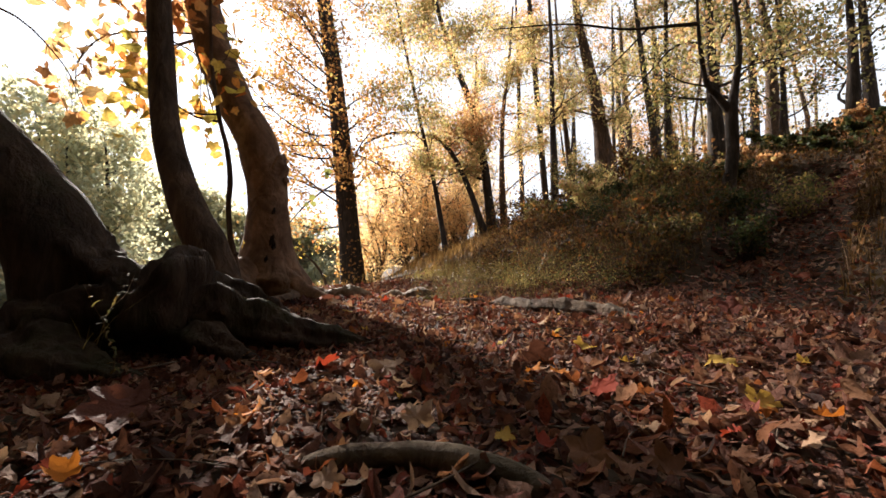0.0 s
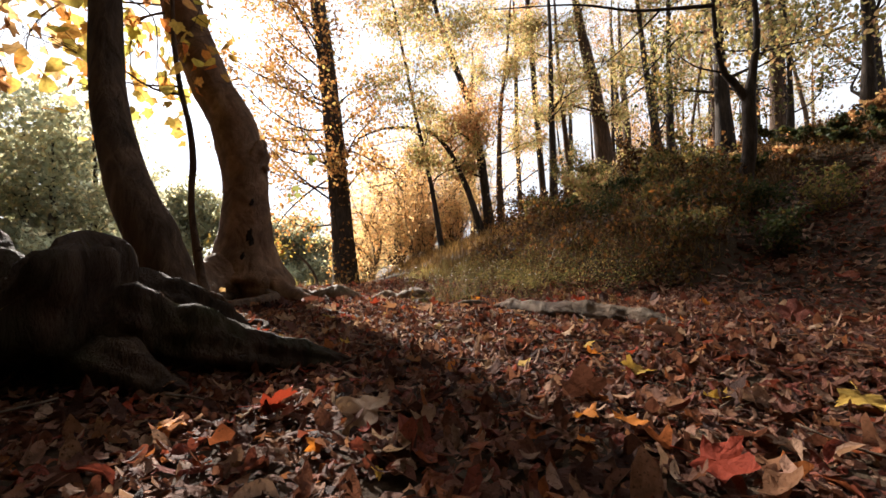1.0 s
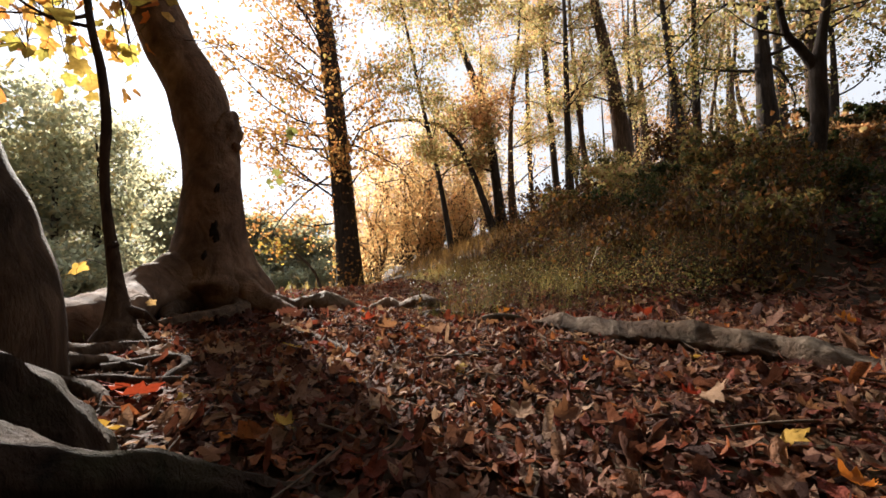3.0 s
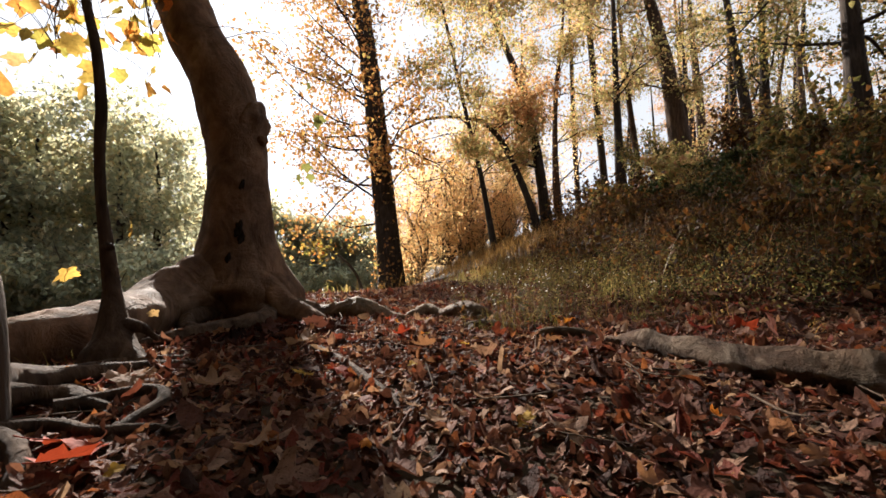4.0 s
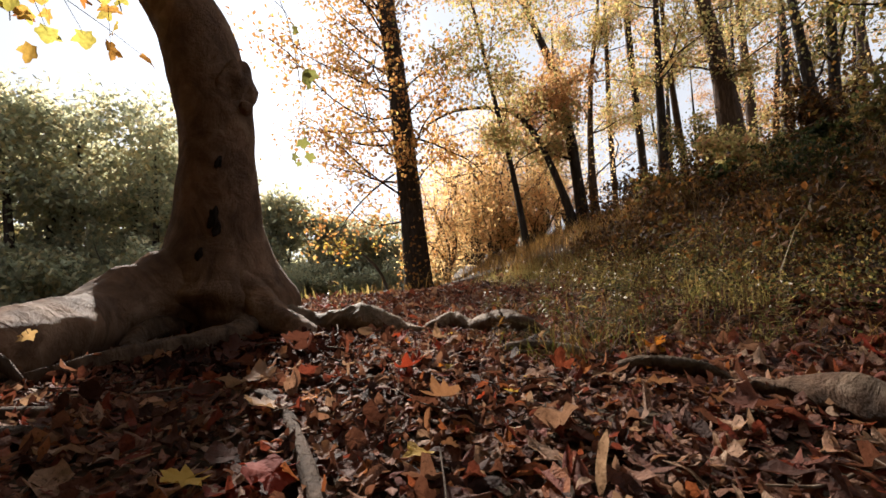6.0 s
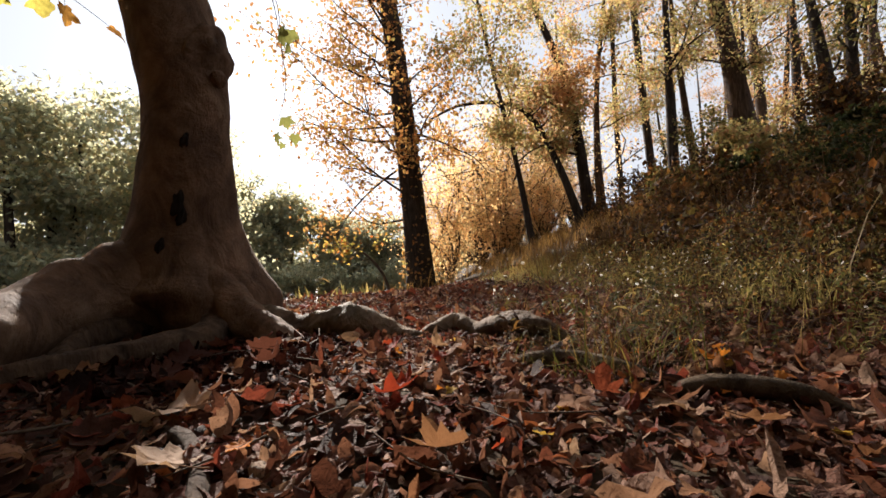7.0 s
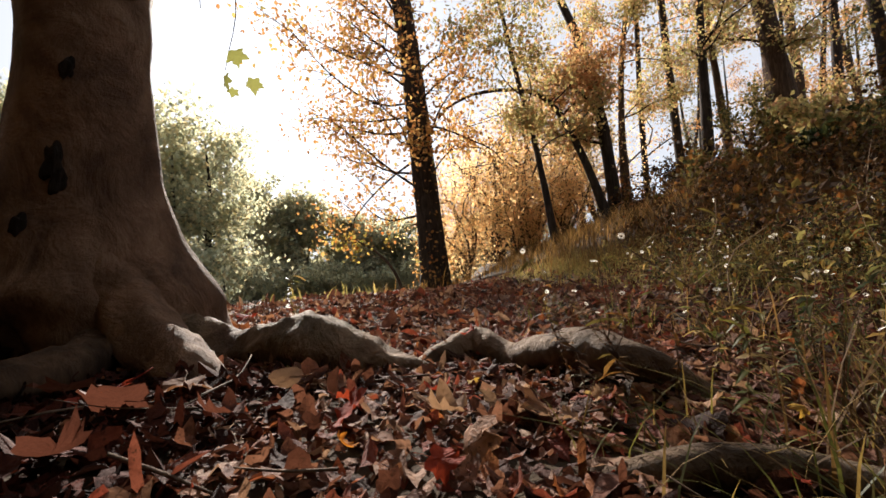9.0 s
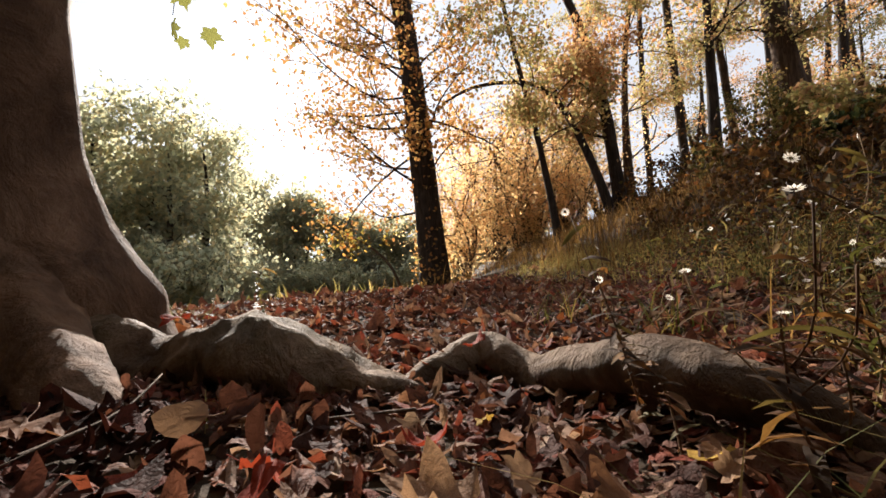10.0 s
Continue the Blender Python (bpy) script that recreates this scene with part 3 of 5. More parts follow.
# the second leaning trunk
# crown above the view, added to hold back skylight
second = tree([(-1.29, 2.48, 0.0), (-1.3, 2.49, 0.2), (-1.33, 2.5, 0.34), (-1.375, 2.505, 0.43), (-1.412, 2.51, 0.52), (-1.5, 2.53, 0.68), (-1.63, 2.6, 0.95), (-1.745, 2.68, 1.25), (-1.84, 2.78, 1.65), (-1.93, 2.88, 2.2), (-2.15, 3.1, 3.4), (-2.3, 3.4, 5.5)],
              [0.13, 0.118, 0.114, 0.116, 0.114, 0.104, 0.093, 0.085, 0.08, 0.075, 0.065, 0.05], M_BROWN, M_ORANGE, 2200, 0.12, 8, "brown leaning trunk rising from a tangle of roots", 31, reach=2.0, low=0.88,
              rings=50, segs=20, lump=0.08)
for k, (pts, radii) in enumerate((
    ([(-1.33, 2.52, 0.1), (-1.36, 2.75, 0.07), (-1.3, 2.98, 0.05), (-1.1, 3.05, 0.04), (-0.9, 3.12, 0.01)], [0.09, 0.036, 0.024, 0.019, 0.009]),
    ([(-1.3, 2.5, 0.1), (-1.26, 2.62, 0.07), (-1.2, 2.7, 0.05), (-1.1, 2.66, 0.04), (-0.95, 2.66, 0.0)], [0.09, 0.034, 0.025, 0.019, 0.009]),
    ([(-1.28, 2.48, 0.05), (-1.13, 2.46, 0.04), (-0.98, 2.4, 0.03), (-0.86, 2.28, 0.0)], [0.04, 0.026, 0.021, 0.011]),
    ([(-1.36, 2.55, 0.1), (-1.45, 2.9, 0.05), (-1.38, 3.12, 0.04), (-1.2, 3.2, 0.03), (-1.0, 3.3, 0.025), (-0.83, 3.33, 0.04), (-0.68, 3.22, 0.035), (-0.5, 2.98, 0.025), (-0.36, 2.78, 0.015), (-0.3, 2.65, -0.02)],
     [0.07, 0.03, 0.022, 0.018, 0.016, 0.015, 0.015, 0.015, 0.013, 0.008]),
)):
    root(second, pts, radii, M_BROWN, 40, 10, 0.3, seed=k + 20, ridge=0.08)

for pts, radii in (([(-1.2, 2.44, 0.04), (-1.05, 2.52, 0.04), (-0.92, 2.5, 0.035), (-0.82, 2.56, 0.02), (-0.7, 2.53, -0.01)], [0.02, 0.016, 0.013, 0.01, 0.006]),
                   ([(-1.15, 2.62, 0.04), (-1.02, 2.74, 0.05), (-0.93, 2.7, 0.04), (-0.9, 2.55, 0.03), (-0.86, 2.42, -0.01)], [0.02, 0.016, 0.014, 0.011, 0.006])):
    root(second, pts, radii, M_BROWN, 26, 9, 0.3, seed=len(pts) + pts[0][1], ridge=0.1)

# the sapling between them
sapling = tree([(-1.5, 3.14, 0.02), (-1.51, 3.16, 0.12), (-1.545, 3.19, 0.28), (-1.57, 3.2, 0.42), (-1.61, 3.21, 0.65), (-1.618, 3.21, 0.85), (-1.6, 3.2, 1.03), (-1.625, 3.2, 1.27), (-1.7, 3.22, 1.55), (-1.8, 3.3, 2.1), (-1.85, 3.4, 3.2)],
               [0.115, 0.07, 0.034, 0.027, 0.02, 0.019, 0.019, 0.018, 0.016, 0.013, 0.006], M_BROWN, M_YELLOW, 60, 0.09, 0, "slender dark sapling with yellow leaves", 41, reach=0.9, low=0.6, rings=40, segs=12, lump=0.14, spread=0.14,
               extra=[(0.78, 3.6, 0.2, 0.7), (0.8, 2.9, 0.3, 0.7), (0.86, 1.9, 0.2, 0.8)])
lump_mesh((-1.548, 3.175, 0.465), (0.022, 0.022, 0.016), M_BROWN, "knob", sapling, 0, 2)
root(sapling, [(-1.5, 3.14, 0.08), (-1.4, 3.12, 0.04), (-1.33, 3.1, 0.02), (-1.25, 3.08, -0.02)], [0.08, 0.05, 0.035, 0.015], M_BROWN, 14, 10, 0.2)
root(sapling, [(-1.52, 3.16, 0.17), (-1.43, 3.2, 0.15), (-1.38, 3.22, 0.1)], [0.045, 0.022, 0.008], M_BROWN, 12, 8, 0.2)



def spray(parent, pts, r, leaves, mat, size, spread, seed, hang=True):
    """A hanging twig and its broad leaves."""
    g = np.random.default_rng(seed)
    base = np.array(parent.location)
    local = [np.array(p, float) - base for p in pts]
    parts = [tube(local, [r * (1 - 0.75 * k / (len(pts) - 1)) for k in range(len(pts))], 14, 5, 0.05)]
    sp = spline(local, 30)
    spots = sp[g.integers(12, 30, leaves)] + g.normal(0, spread, (leaves, 3))
    for q in spots[::2]:
        s = sp[int(g.integers(10, 28))]
        parts.append(tube([s, (s + q) / 2 + np.array([0, 0, 0.02]), q], [r * 0.3, r * 0.22, r * 0.12], 4, 4, 0))
    limb = child("limb", mesh_tris("limb", *join(parts), M_TWIG, True), parent)
    n = leaves
    half = n // 2
    a = scatter(curved_leaf(LOBED, 0.5, 0.4, 0.03, seed), spots[:half], g.uniform(0, 6.28, half), g.normal(-1.2 if hang else -0.3, 0.35, half), g.normal(0, 0.4, half), size * g.uniform(0.7, 1.15, half) * 0.6)
    b = scatter(curved_leaf(TOOTHED, -0.5, 0.5, 0.03, seed + 1), spots[half:], g.uniform(0, 6.28, n - half), g.normal(-1.2 if hang else -0.3, 0.35, n - half), g.normal(0, 0.4, n - half), size * g.uniform(0.7, 1.15, n - half) * 0.6)
    child("foliage", mesh_tris("foliage", *join([a, b]), mat, True), parent)


spray(sycamore, [(-2.45, 4.7, 2.9), (-2.5, 4.45, 2.6), (-2.42, 4.38, 2.2), (-2.33, 4.39, 1.85)], 0.012, 24, M_YELLOW, 0.14, 0.12, 601)
spray(sycamore, [(-2.5, 4.7, 2.95), (-2.75, 4.4, 2.7), (-2.8, 4.3, 2.4), (-2.78, 4.3, 2.05)], 0.012, 34, M_YELLOW, 0.14, 0.18, 602)
spray(sycamore, [(-2.55, 4.72, 3.0), (-3.0, 4.5, 2.7), (-3.2, 4.45, 2.35), (-3.2, 4.45, 1.95)], 0.012, 40, M_YELLOW, 0.14, 0.22, 603)
spray(sycamore, [(-2.55, 4.72, 3.0), (-3.3, 4.3, 2.8), (-3.6, 4.2, 2.5), (-3.65, 4.2, 2.1)], 0.012, 30, M_ORANGE, 0.14, 0.22, 604)
# a thin twig with four broad leaves, hanging clear of the sycamore
def hung_leaves(parent, twig, spots):
    base = np.array(parent.location)
    child("limb", mesh_tris("limb", *tube([np.array(p) - base for p in twig], [0.004, 0.003, 0.0025, 0.0015], 14, 5, 0), M_TWIG, True), parent)
    for k, (x, y, z, size, turn) in enumerate(spots):
        v, f = curved_leaf(TOOTHED, 0.4, 0.3, 0.03, 640 + k)
        ob = child("leaf", mesh_tris("leaf", v, f, M_HANG, True), parent)
        ob.matrix_basis = pose(x - base[0], y - base[1], z - base[2], -95 + 12 * k, 8 * k - 10, turn) @ Matrix.Scale(size / 2.0, 4)


hung_leaves(sycamore, [(-2.2, 4.66, 2.1), (-1.64, 4.76, 2.15), (-1.49, 4.86, 1.46), (-1.58, 4.91, 1.13)], ((-1.49, 4.86, 1.16, 0.11, 20), (-1.58, 4.91, 1.09, 0.095, -30), (-1.52, 5.01, 1.11, 0.1, 15), (-1.55, 4.92, 1.04, 0.06, 50)))
spray(sycamore, [(-2.2, 4.55, 2.15), (-1.7, 4.4, 2.0), (-1.25, 4.33, 1.6), (-1.18, 4.33, 0.98)], 0.004, 4, M_HANG, 0.085, 0.04, 606)
spray(second, [(-1.8, 2.82, 1.9), (-1.72, 3.0, 1.85), (-1.78, 3.12, 1.55), (-1.75, 3.17, 1.28)], 0.006, 8, M_YELLOW, 0.1, 0.08, 607)
spray(old_tree, [(-2.35, 1.7, 1.55), (-2.3, 2.2, 1.75), (-2.25, 2.5, 1.6), (-2.2, 2.6, 1.35)], 0.008, 14, M_ORANGE, 0.11, 0.12, 608)
spray(sapling, [(-1.6, 3.2, 0.62), (-1.57, 3.23, 0.63), (-1.545, 3.26, 0.58), (-1.54, 3.27, 0.53)], 0.002, 2, M_YELLOW, 0.065, 0.006, 609)
spray(sapling, [(-1.56, 3.19, 0.36), (-1.62, 3.13, 0.4), (-1.64, 3.1, 0.37), (-1.63, 3.08, 0.33)], 0.002, 1, M_YELLOW, 0.085, 0.004, 610)
spray(sapling, [(-1.52, 3.16, 0.2), (-1.47, 3.22, 0.24), (-1.46, 3.26, 0.22), (-1.47, 3.3, 0.18)], 0.002, 1, M_ORANGE, 0.06, 0.01, 611)

# the surface root or log across the trail, and small roots
M_LOG = bark("log_bark", (0.022, 0.013, 0.008), (0.09, 0.053, 0.032), (0.22, 0.15, 0.1), scale=8, stretch=0.9, bump=1.0, moss=(0.035, 0.026, 0.014), patches=(0.3, 0.24, 0.18), deep=0.04)
log = empty_at("fallen_limb", (0.7, 3.0, 0.0))
root(log, [(0.33, 3.62, -0.03), (0.4, 3.5, 0.015), (0.47, 3.37, 0.045), (0.6, 3.12, 0.042), (0.76, 2.88, 0.06), (0.92, 2.68, 0.048), (1.04, 2.5, 0.02), (1.12, 2.36, -0.04)], [0.026, 0.036, 0.042, 0.044, 0.052, 0.054, 0.058, 0.05], M_LOG, 80, 22, 0.42, "stem", 3, 0.16)
root(log, [(0.9, 2.7, 0.06), (0.99, 2.78, 0.06), (1.08, 2.84, 0.035)], [0.03, 0.02, 0.011], M_LOG, 10, 8, 0.3, "stub", 5)
tagged(log, "pale weathered limb half buried in fallen leaves", "log")
for pts, r, lab in (([(-0.3, 0.78, -0.01), (-0.18, 0.75, 0.025), (-0.05, 0.73, 0.035), (0.06, 0.69, 0.035), (0.14, 0.64, 0.02), (0.2, 0.58, -0.02)], 0.024, "brown root lying among dry leaves"),
                    ([(-0.32, 3.95, -0.01), (-0.22, 3.92, 0.035), (-0.12, 3.94, 0.04), (-0.02, 3.92, 0.03), (0.08, 3.86, 0.015), (0.16, 3.8, -0.02)], 0.022, "pale weathered root beneath the grass at the trail's edge"),
                    ([(0.06, 3.74, -0.01), (0.14, 3.71, 0.03), (0.22, 3.68, 0.04), (0.3, 3.65, 0.035), (0.36, 3.62, 0.01), (0.4, 3.6, -0.02)], 0.022, "pale weathered root beneath the grass at the trail's edge")):
    stick = empty_at("surface_root", pts[0])
    root(stick, pts, [r * 0.6, r, r * 1.1, r, r * 0.8, r * 0.4][:len(pts)], M_ROOT, 24, 9, 0.2, "stem", r * 100)
    tagged(stick, lab, "root")


# ---- the wood ----
WOOD = "trees of the autumn wood"
tree([(-3.39, 16.0, -0.35), (-3.45, 16.0, 0.79), (-3.68, 16.0, 3.6), (-3.86, 16.0, 6.0), (-4.12, 16.0, 8.4), (-4.4, 16.0, 10.6), (-4.7, 16.2, 13.5)], [0.5, 0.42, 0.37, 0.34, 0.3, 0.26, 0.15], M_DARK, M_TALL, 8800, 0.1, 3,
     "tall dark tree clad in climbing orange leaves", 51, reach=3.5, low=0.5, spread=0.3, ivy=900, rings=40, segs=16,
     extra=[(0.24, 2.9, 0.2, 3.4), (0.28, 3.3, 0.15, 3.8), (0.31, 3.0, 0.2, 4.2), (0.34, 3.5, 0.15, 4.2), (0.37, 2.8, 0.2, 4.2), (0.4, 3.2, 0.15, 4.4), (0.43, 3.0, 0.1, 4.4), (0.46, 3.5, 0.1, 4.4),
            (0.33, 4.2, 0.4, 3.2), (0.52, 4.4, 0.6, 3.2), (0.55, 3.3, 0.3, 3.4), (0.6, 3.0, 0.6, 3.0), (0.62, 3.9, 0.8, 3.2), (0.3, 0.3, 0.7, 1.8), (0.45, 5.6, 0.7, 2.0), (0.66, 3.3, 0.7, 3.0), (0.35, 4.9, 0.4, 2.2), (0.72, 2.9, 0.8, 3.0),
            (0.36, 0.2, 0.3, 3.0), (0.42, 6.0, 0.3, 3.4), (0.5, 0.5, 0.4, 3.0), (0.56, 5.9, 0.5, 2.8), (0.48, 3.2, 0.4, 4.4), (0.52, 2.8, 0.4, 4.4)])

woods = (
    # path, radius, bark, leaves, count, limbs, seed
    ([(0.11, 14, 0.5), (-0.22, 14, 2.9), (-0.65, 14, 5.0), (-0.99, 14, 6.9), (-1.43, 14, 9.25), (-1.6, 14, 11)], 0.085, M_DARK, M_GOLD, 3200, 9, 61),
    ([(1.9, 16, 0.6), (1.82, 16, 2.2), (1.59, 16, 4.3), (1.2, 16, 6.3), (0.49, 16, 8.3), (-0.12, 16, 10.5), (-0.5, 16, 12.5)], 0.21, M_DARK, M_GOLD, 4200, 12, 62),
    ([(1.58, 15.5, 0.6), (1.19, 15.5, 2.55), (0.7, 15.5, 3.8), (0.2, 15.5, 4.66), (-0.52, 15.5, 5.13), (-1.87, 15.5, 5.2), (-2.8, 15.4, 4.8)], 0.125, M_DARK, M_ORANGE, 2200, 7, 63),
    ([(2.77, 19, 1.2), (2.71, 19, 4.5), (2.83, 19, 7.1), (3.13, 19, 9.2), (3.4, 19, 12)], 0.15, M_BROWN, M_GOLD, 4200, 12, 64),
    ([(4.27, 16, 1.8), (4.27, 16, 6), (4.29, 16, 9), (4.2, 16, 12)], 0.14, M_DARK, M_GOLD, 1800, 9, 65),
    ([(5.65, 18, 2.2), (5.32, 18, 6.2), (5.15, 18, 8.7), (5.09, 18, 10.7), (5, 18, 13)], 0.12, M_BROWN, M_GOLD, 1500, 8, 66),
    ([(6.8, 17, 2.1), (6.44, 17, 5.9), (6.12, 17, 8), (5.72, 17, 10), (5.4, 17, 12.5)], 0.36, M_BROWN, M_GOLD, 3200, 11, 67),
    ([(8.23, 20, 3), (8.21, 20, 7.4), (8.34, 20, 12.9)], 0.1, M_DARK, M_GOLD, 1500, 8, 68),
    ([(7.55, 14, 2.5), (7.57, 14, 6.2), (7.64, 14, 9), (7.7, 14, 11)], 0.12, M_DARK, M_OLIVE, 2200, 9, 69),
    ([(6.24, 9.5, 1.6), (6.2, 9.5, 3.6), (6.16, 9.5, 5), (6.15, 9.5, 6.3), (6.1, 9.5, 9)], 0.19, M_DARK, M_OLIVE, 2400, 9, 70),
    ([(11.1, 14, 3), (11.08, 14, 5.5), (11.06, 14, 7.5), (10.81, 14, 9), (10.7, 14, 11)], 0.24, M_BROWN, M_OLIVE, 2600, 10, 71),
    ([(12.35, 12, 3), (12.26, 12, 6), (12.19, 12, 7.7), (12.1, 12, 10)], 0.18, M_DARK, M_OLIVE, 2200, 9, 72),
    ([(7.5, 14.6, 2.6), (7.4, 14.6, 4.5), (7.1, 14.6, 7), (6.9, 14.7, 10)], 0.2, M_DARK, M_GOLD, 1800, 8, 73),
    ([(9.3, 11.5, 2.8), (9.4, 11.5, 5), (9.3, 11.5, 8)], 0.1, M_DARK, M_OLIVE, 1600, 7, 74),
    ([(8.2, 8.4, 2.3), (8.3, 8.4, 4.5), (8.2, 8.4, 7)], 0.13, M_DARK, M_OLIVE, 1600, 7, 75),
)
for pts, r, bk, lf, count, limbs, seed in woods:
    n = len(pts)
    pts = [(pts[0][0], pts[0][1], float(height(pts[0][0], pts[0][1])) - 0.05)] + list(pts[1:])
    tree(pts, [r * 1.25] + [r * (1 - 0.75 * k / (n - 1)) for k in range(1, n)], bk, lf, int(count * (1.0 if lf is M_OLIVE else 2.9 if seed < 65 else 1.7)), 0.072, limbs,
         "slim dark woodland tree with golden autumn leaves" if lf is not M_OLIVE else "dark woodland tree with thin olive foliage", seed, reach=2.6, low=0.2, spread=0.22, group=WOOD, segs=9, rings=16, lump=0.12, template=CROWN_CHIP)

# the forked tree on the bank, with its long level branch
fork = tree([(4.18, 6.2, 1.1), (4.2, 6.2, 1.4), (4.28, 6.2, 1.9), (4.29, 6.2, 2.5), (4.35, 6.2, 2.84), (4.45, 6.2, 3.6), (4.4, 6.3, 5.0)], [0.12, 0.095, 0.085, 0.085, 0.055, 0.04, 0.02], M_DARK, M_GOLD, 1300, 0.055, 5,
            "crooked black forked tree with a long level branch", 81, reach=1.5, low=0.6, spread=0.22, group=WOOD, rings=26, segs=10)
for pts, r in (([(4.28, 6.2, 2.5), (4.1, 6.2, 2.75), (3.94, 6.2, 2.95), (3.87, 6.2, 3.5), (3.85, 6.2, 4.2), (3.9, 6.2, 5.4)], 0.06),
               ([(3.86, 6.2, 3.85), (3.3, 6.18, 3.8), (2.71, 6.15, 3.76), (1.88, 6.1, 3.82), (0.78, 6.0, 3.71)], 0.032),
               ([(3.1, 6.18, 3.78), (2.6, 6.3, 3.3), (2.2, 6.4, 3.0)], 0.014), ([(3.94, 6.2, 2.9), (3.5, 6.1, 2.95), (3.1, 6.0, 3.15)], 0.016)):
    root(fork, pts, [r * (1 - 0.8 * k / (len(pts) - 1)) for k in range(len(pts))], M_DARK, 22, 8, 0.15, "limb")

# slim trees deeper in the wood
g = np.random.default_rng(90)
for k in range(30):
    y = g.uniform(20, 48)
    x = g.uniform(0.03, 0.95) * y + g.uniform(-1, 1)
    z = float(height(x, y))
    h = g.uniform(10, 17)
    lean = g.normal(0, 0.6, 2)
    r = g.uniform(0.09, 0.22)
    tree([(x, y, z - 0.1), (x + lean[0] * 0.4, y, z + h * 0.35), (x + lean[0], y + lean[1], z + h * 0.7), (x + lean[0] * 1.3, y + lean[1], z + h)], [r * 1.2, r, r * 0.7, r * 0.2], M_DARK if k % 3 else M_BROWN,
         (M_GOLD, M_ORANGE, M_OLIVE)[k % 3], 2000, 0.095, 8, "slim woodland tree in thin autumn leaf", 100 + k, reach=3.0, low=0.12, spread=0.32, group=WOOD, segs=7, rings=9, lump=0.06, template=CROWN_CHIP)


# ---- shrubs ----
def shrub(x, y, size, tall, mat, leaves, leaf_size, label, seed, stems=9, group="", wide=1.0, template=CROWN_LEAF):
    g = np.random.default_rng(seed)
    base = np.array(on_ground(x, y, -0.03))
    thing = empty_at("shrub", base)
    spots = []
    for k in range(stems):
        a, out = g.uniform(0, 6.28), g.uniform(0.2, 1.0) * size
        top = np.array([math.cos(a) * out * wide, math.sin(a) * out, tall * g.uniform(0.6, 1.05)])
        pts = [np.zeros(3), top * 0.35 + g.normal(0, 0.06 * tall, 3), top * 0.7 + g.normal(0, 0.08 * tall, 3), top]
        parts = [tube(pts, [0.012 * tall, 0.009 * tall, 0.006 * tall, 0.002 * tall], 9, 5, 0.1)]
        sp = spline(pts, 16)
        spots.append(sp[3:])
        for _ in range(3):
            i = int(g.integers(4, 14))
            e = sp[i] + g.normal(0, 0.22 * tall, 3) * np.array([1, 1, 0.6])
            parts.append(tube([sp[i], (sp[i] + e) / 2 + g.normal(0, 0.03 * tall, 3), e], [0.004 * tall, 0.003 * tall, 0.0012 * tall], 5, 4, 0))
            spots.append(spline([sp[i], (sp[i] + e) / 2, e], 10)[2:])
        child("stem", mesh_tris("stem", *join(parts), M_TWIG, True), thing)
    s = np.vstack(spots)
    p = s[g.integers(0, len(s), leaves)] + g.normal(0, 0.07 * tall, (leaves, 3))
    p[:, 2] = np.maximum(p[:, 2], 0.03)
    child("foliage", mesh_tris("foliage", *leaf_cloud(p, leaf_size, template, g), mat), thing)
    return tagged(thing, label, "shrub", group)


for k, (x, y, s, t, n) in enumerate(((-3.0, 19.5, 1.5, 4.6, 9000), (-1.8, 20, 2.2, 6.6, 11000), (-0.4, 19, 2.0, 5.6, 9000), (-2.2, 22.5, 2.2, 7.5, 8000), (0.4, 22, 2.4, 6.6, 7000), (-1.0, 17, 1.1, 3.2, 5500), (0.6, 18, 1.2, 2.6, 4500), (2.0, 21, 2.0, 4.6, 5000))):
    shrub(x, y, s, t, M_GLOW, int(n * 0.8), 0.068, "golden shrub thick with small autumn leaves, paled for backlight", 200 + k, 12, "golden shrubs at the wood's edge", 1.0, CROWN_CHIP)
for k, (x, y, s, t, n) in enumerate(((6.3, 11.2, 1.3, 1.2, 2600), (7.6, 10.2, 1.4, 1.2, 2800), (9.0, 10.6, 1.5, 1.3, 2800), (5.2, 7.3, 0.9, 0.7, 2000), (6.6, 7.6, 1.2, 0.9, 2600), (7.8, 7.6, 1.3, 1.1, 2600), (10.6, 11.5, 1.6, 1.5, 2600), (8.8, 13.5, 1.8, 1.5, 2600), (6.4, 6.2, 0.9, 0.9, 2000))):
    shrub(x, y, s, t * 0.42, M_ORANGE if k % 2 else M_GREEN, int(n * (1.0 if k % 2 else 1.5)), 0.065, "rust-orange shrub on the crest of the bank" if k % 2 else "dense dark green shrub on the bank", 220 + k, 9, "shrubs on the crest of the bank", 1.0, CROWN_CHIP)
for k, (x, y, s, t, n) in enumerate(((4.6, 13.5, 1.2, 1.5, 2500), (5.6, 14.8, 1.3, 1.6, 2500), (3.2, 14, 1.0, 1.0, 2000), (3.9, 7.2, 0.7, 0.9, 900), (3.4, 9.5, 0.9, 0.8, 1500), (4.8, 9.8, 1.0, 1.1, 1800), (2.6, 11.5, 0.9, 0.7, 1500))):
    shrub(x, y, s, t, (M_OLIVE, M_GOLD, M_BRUSH)[k % 3], int(n * 1.6), 0.055, "straggling shrub with yellow and olive leaves on the bank", 240 + k, 8, "autumn shrubs on the bank", 1.0, CROWN_CHIP)
g = np.random.default_rng(250)
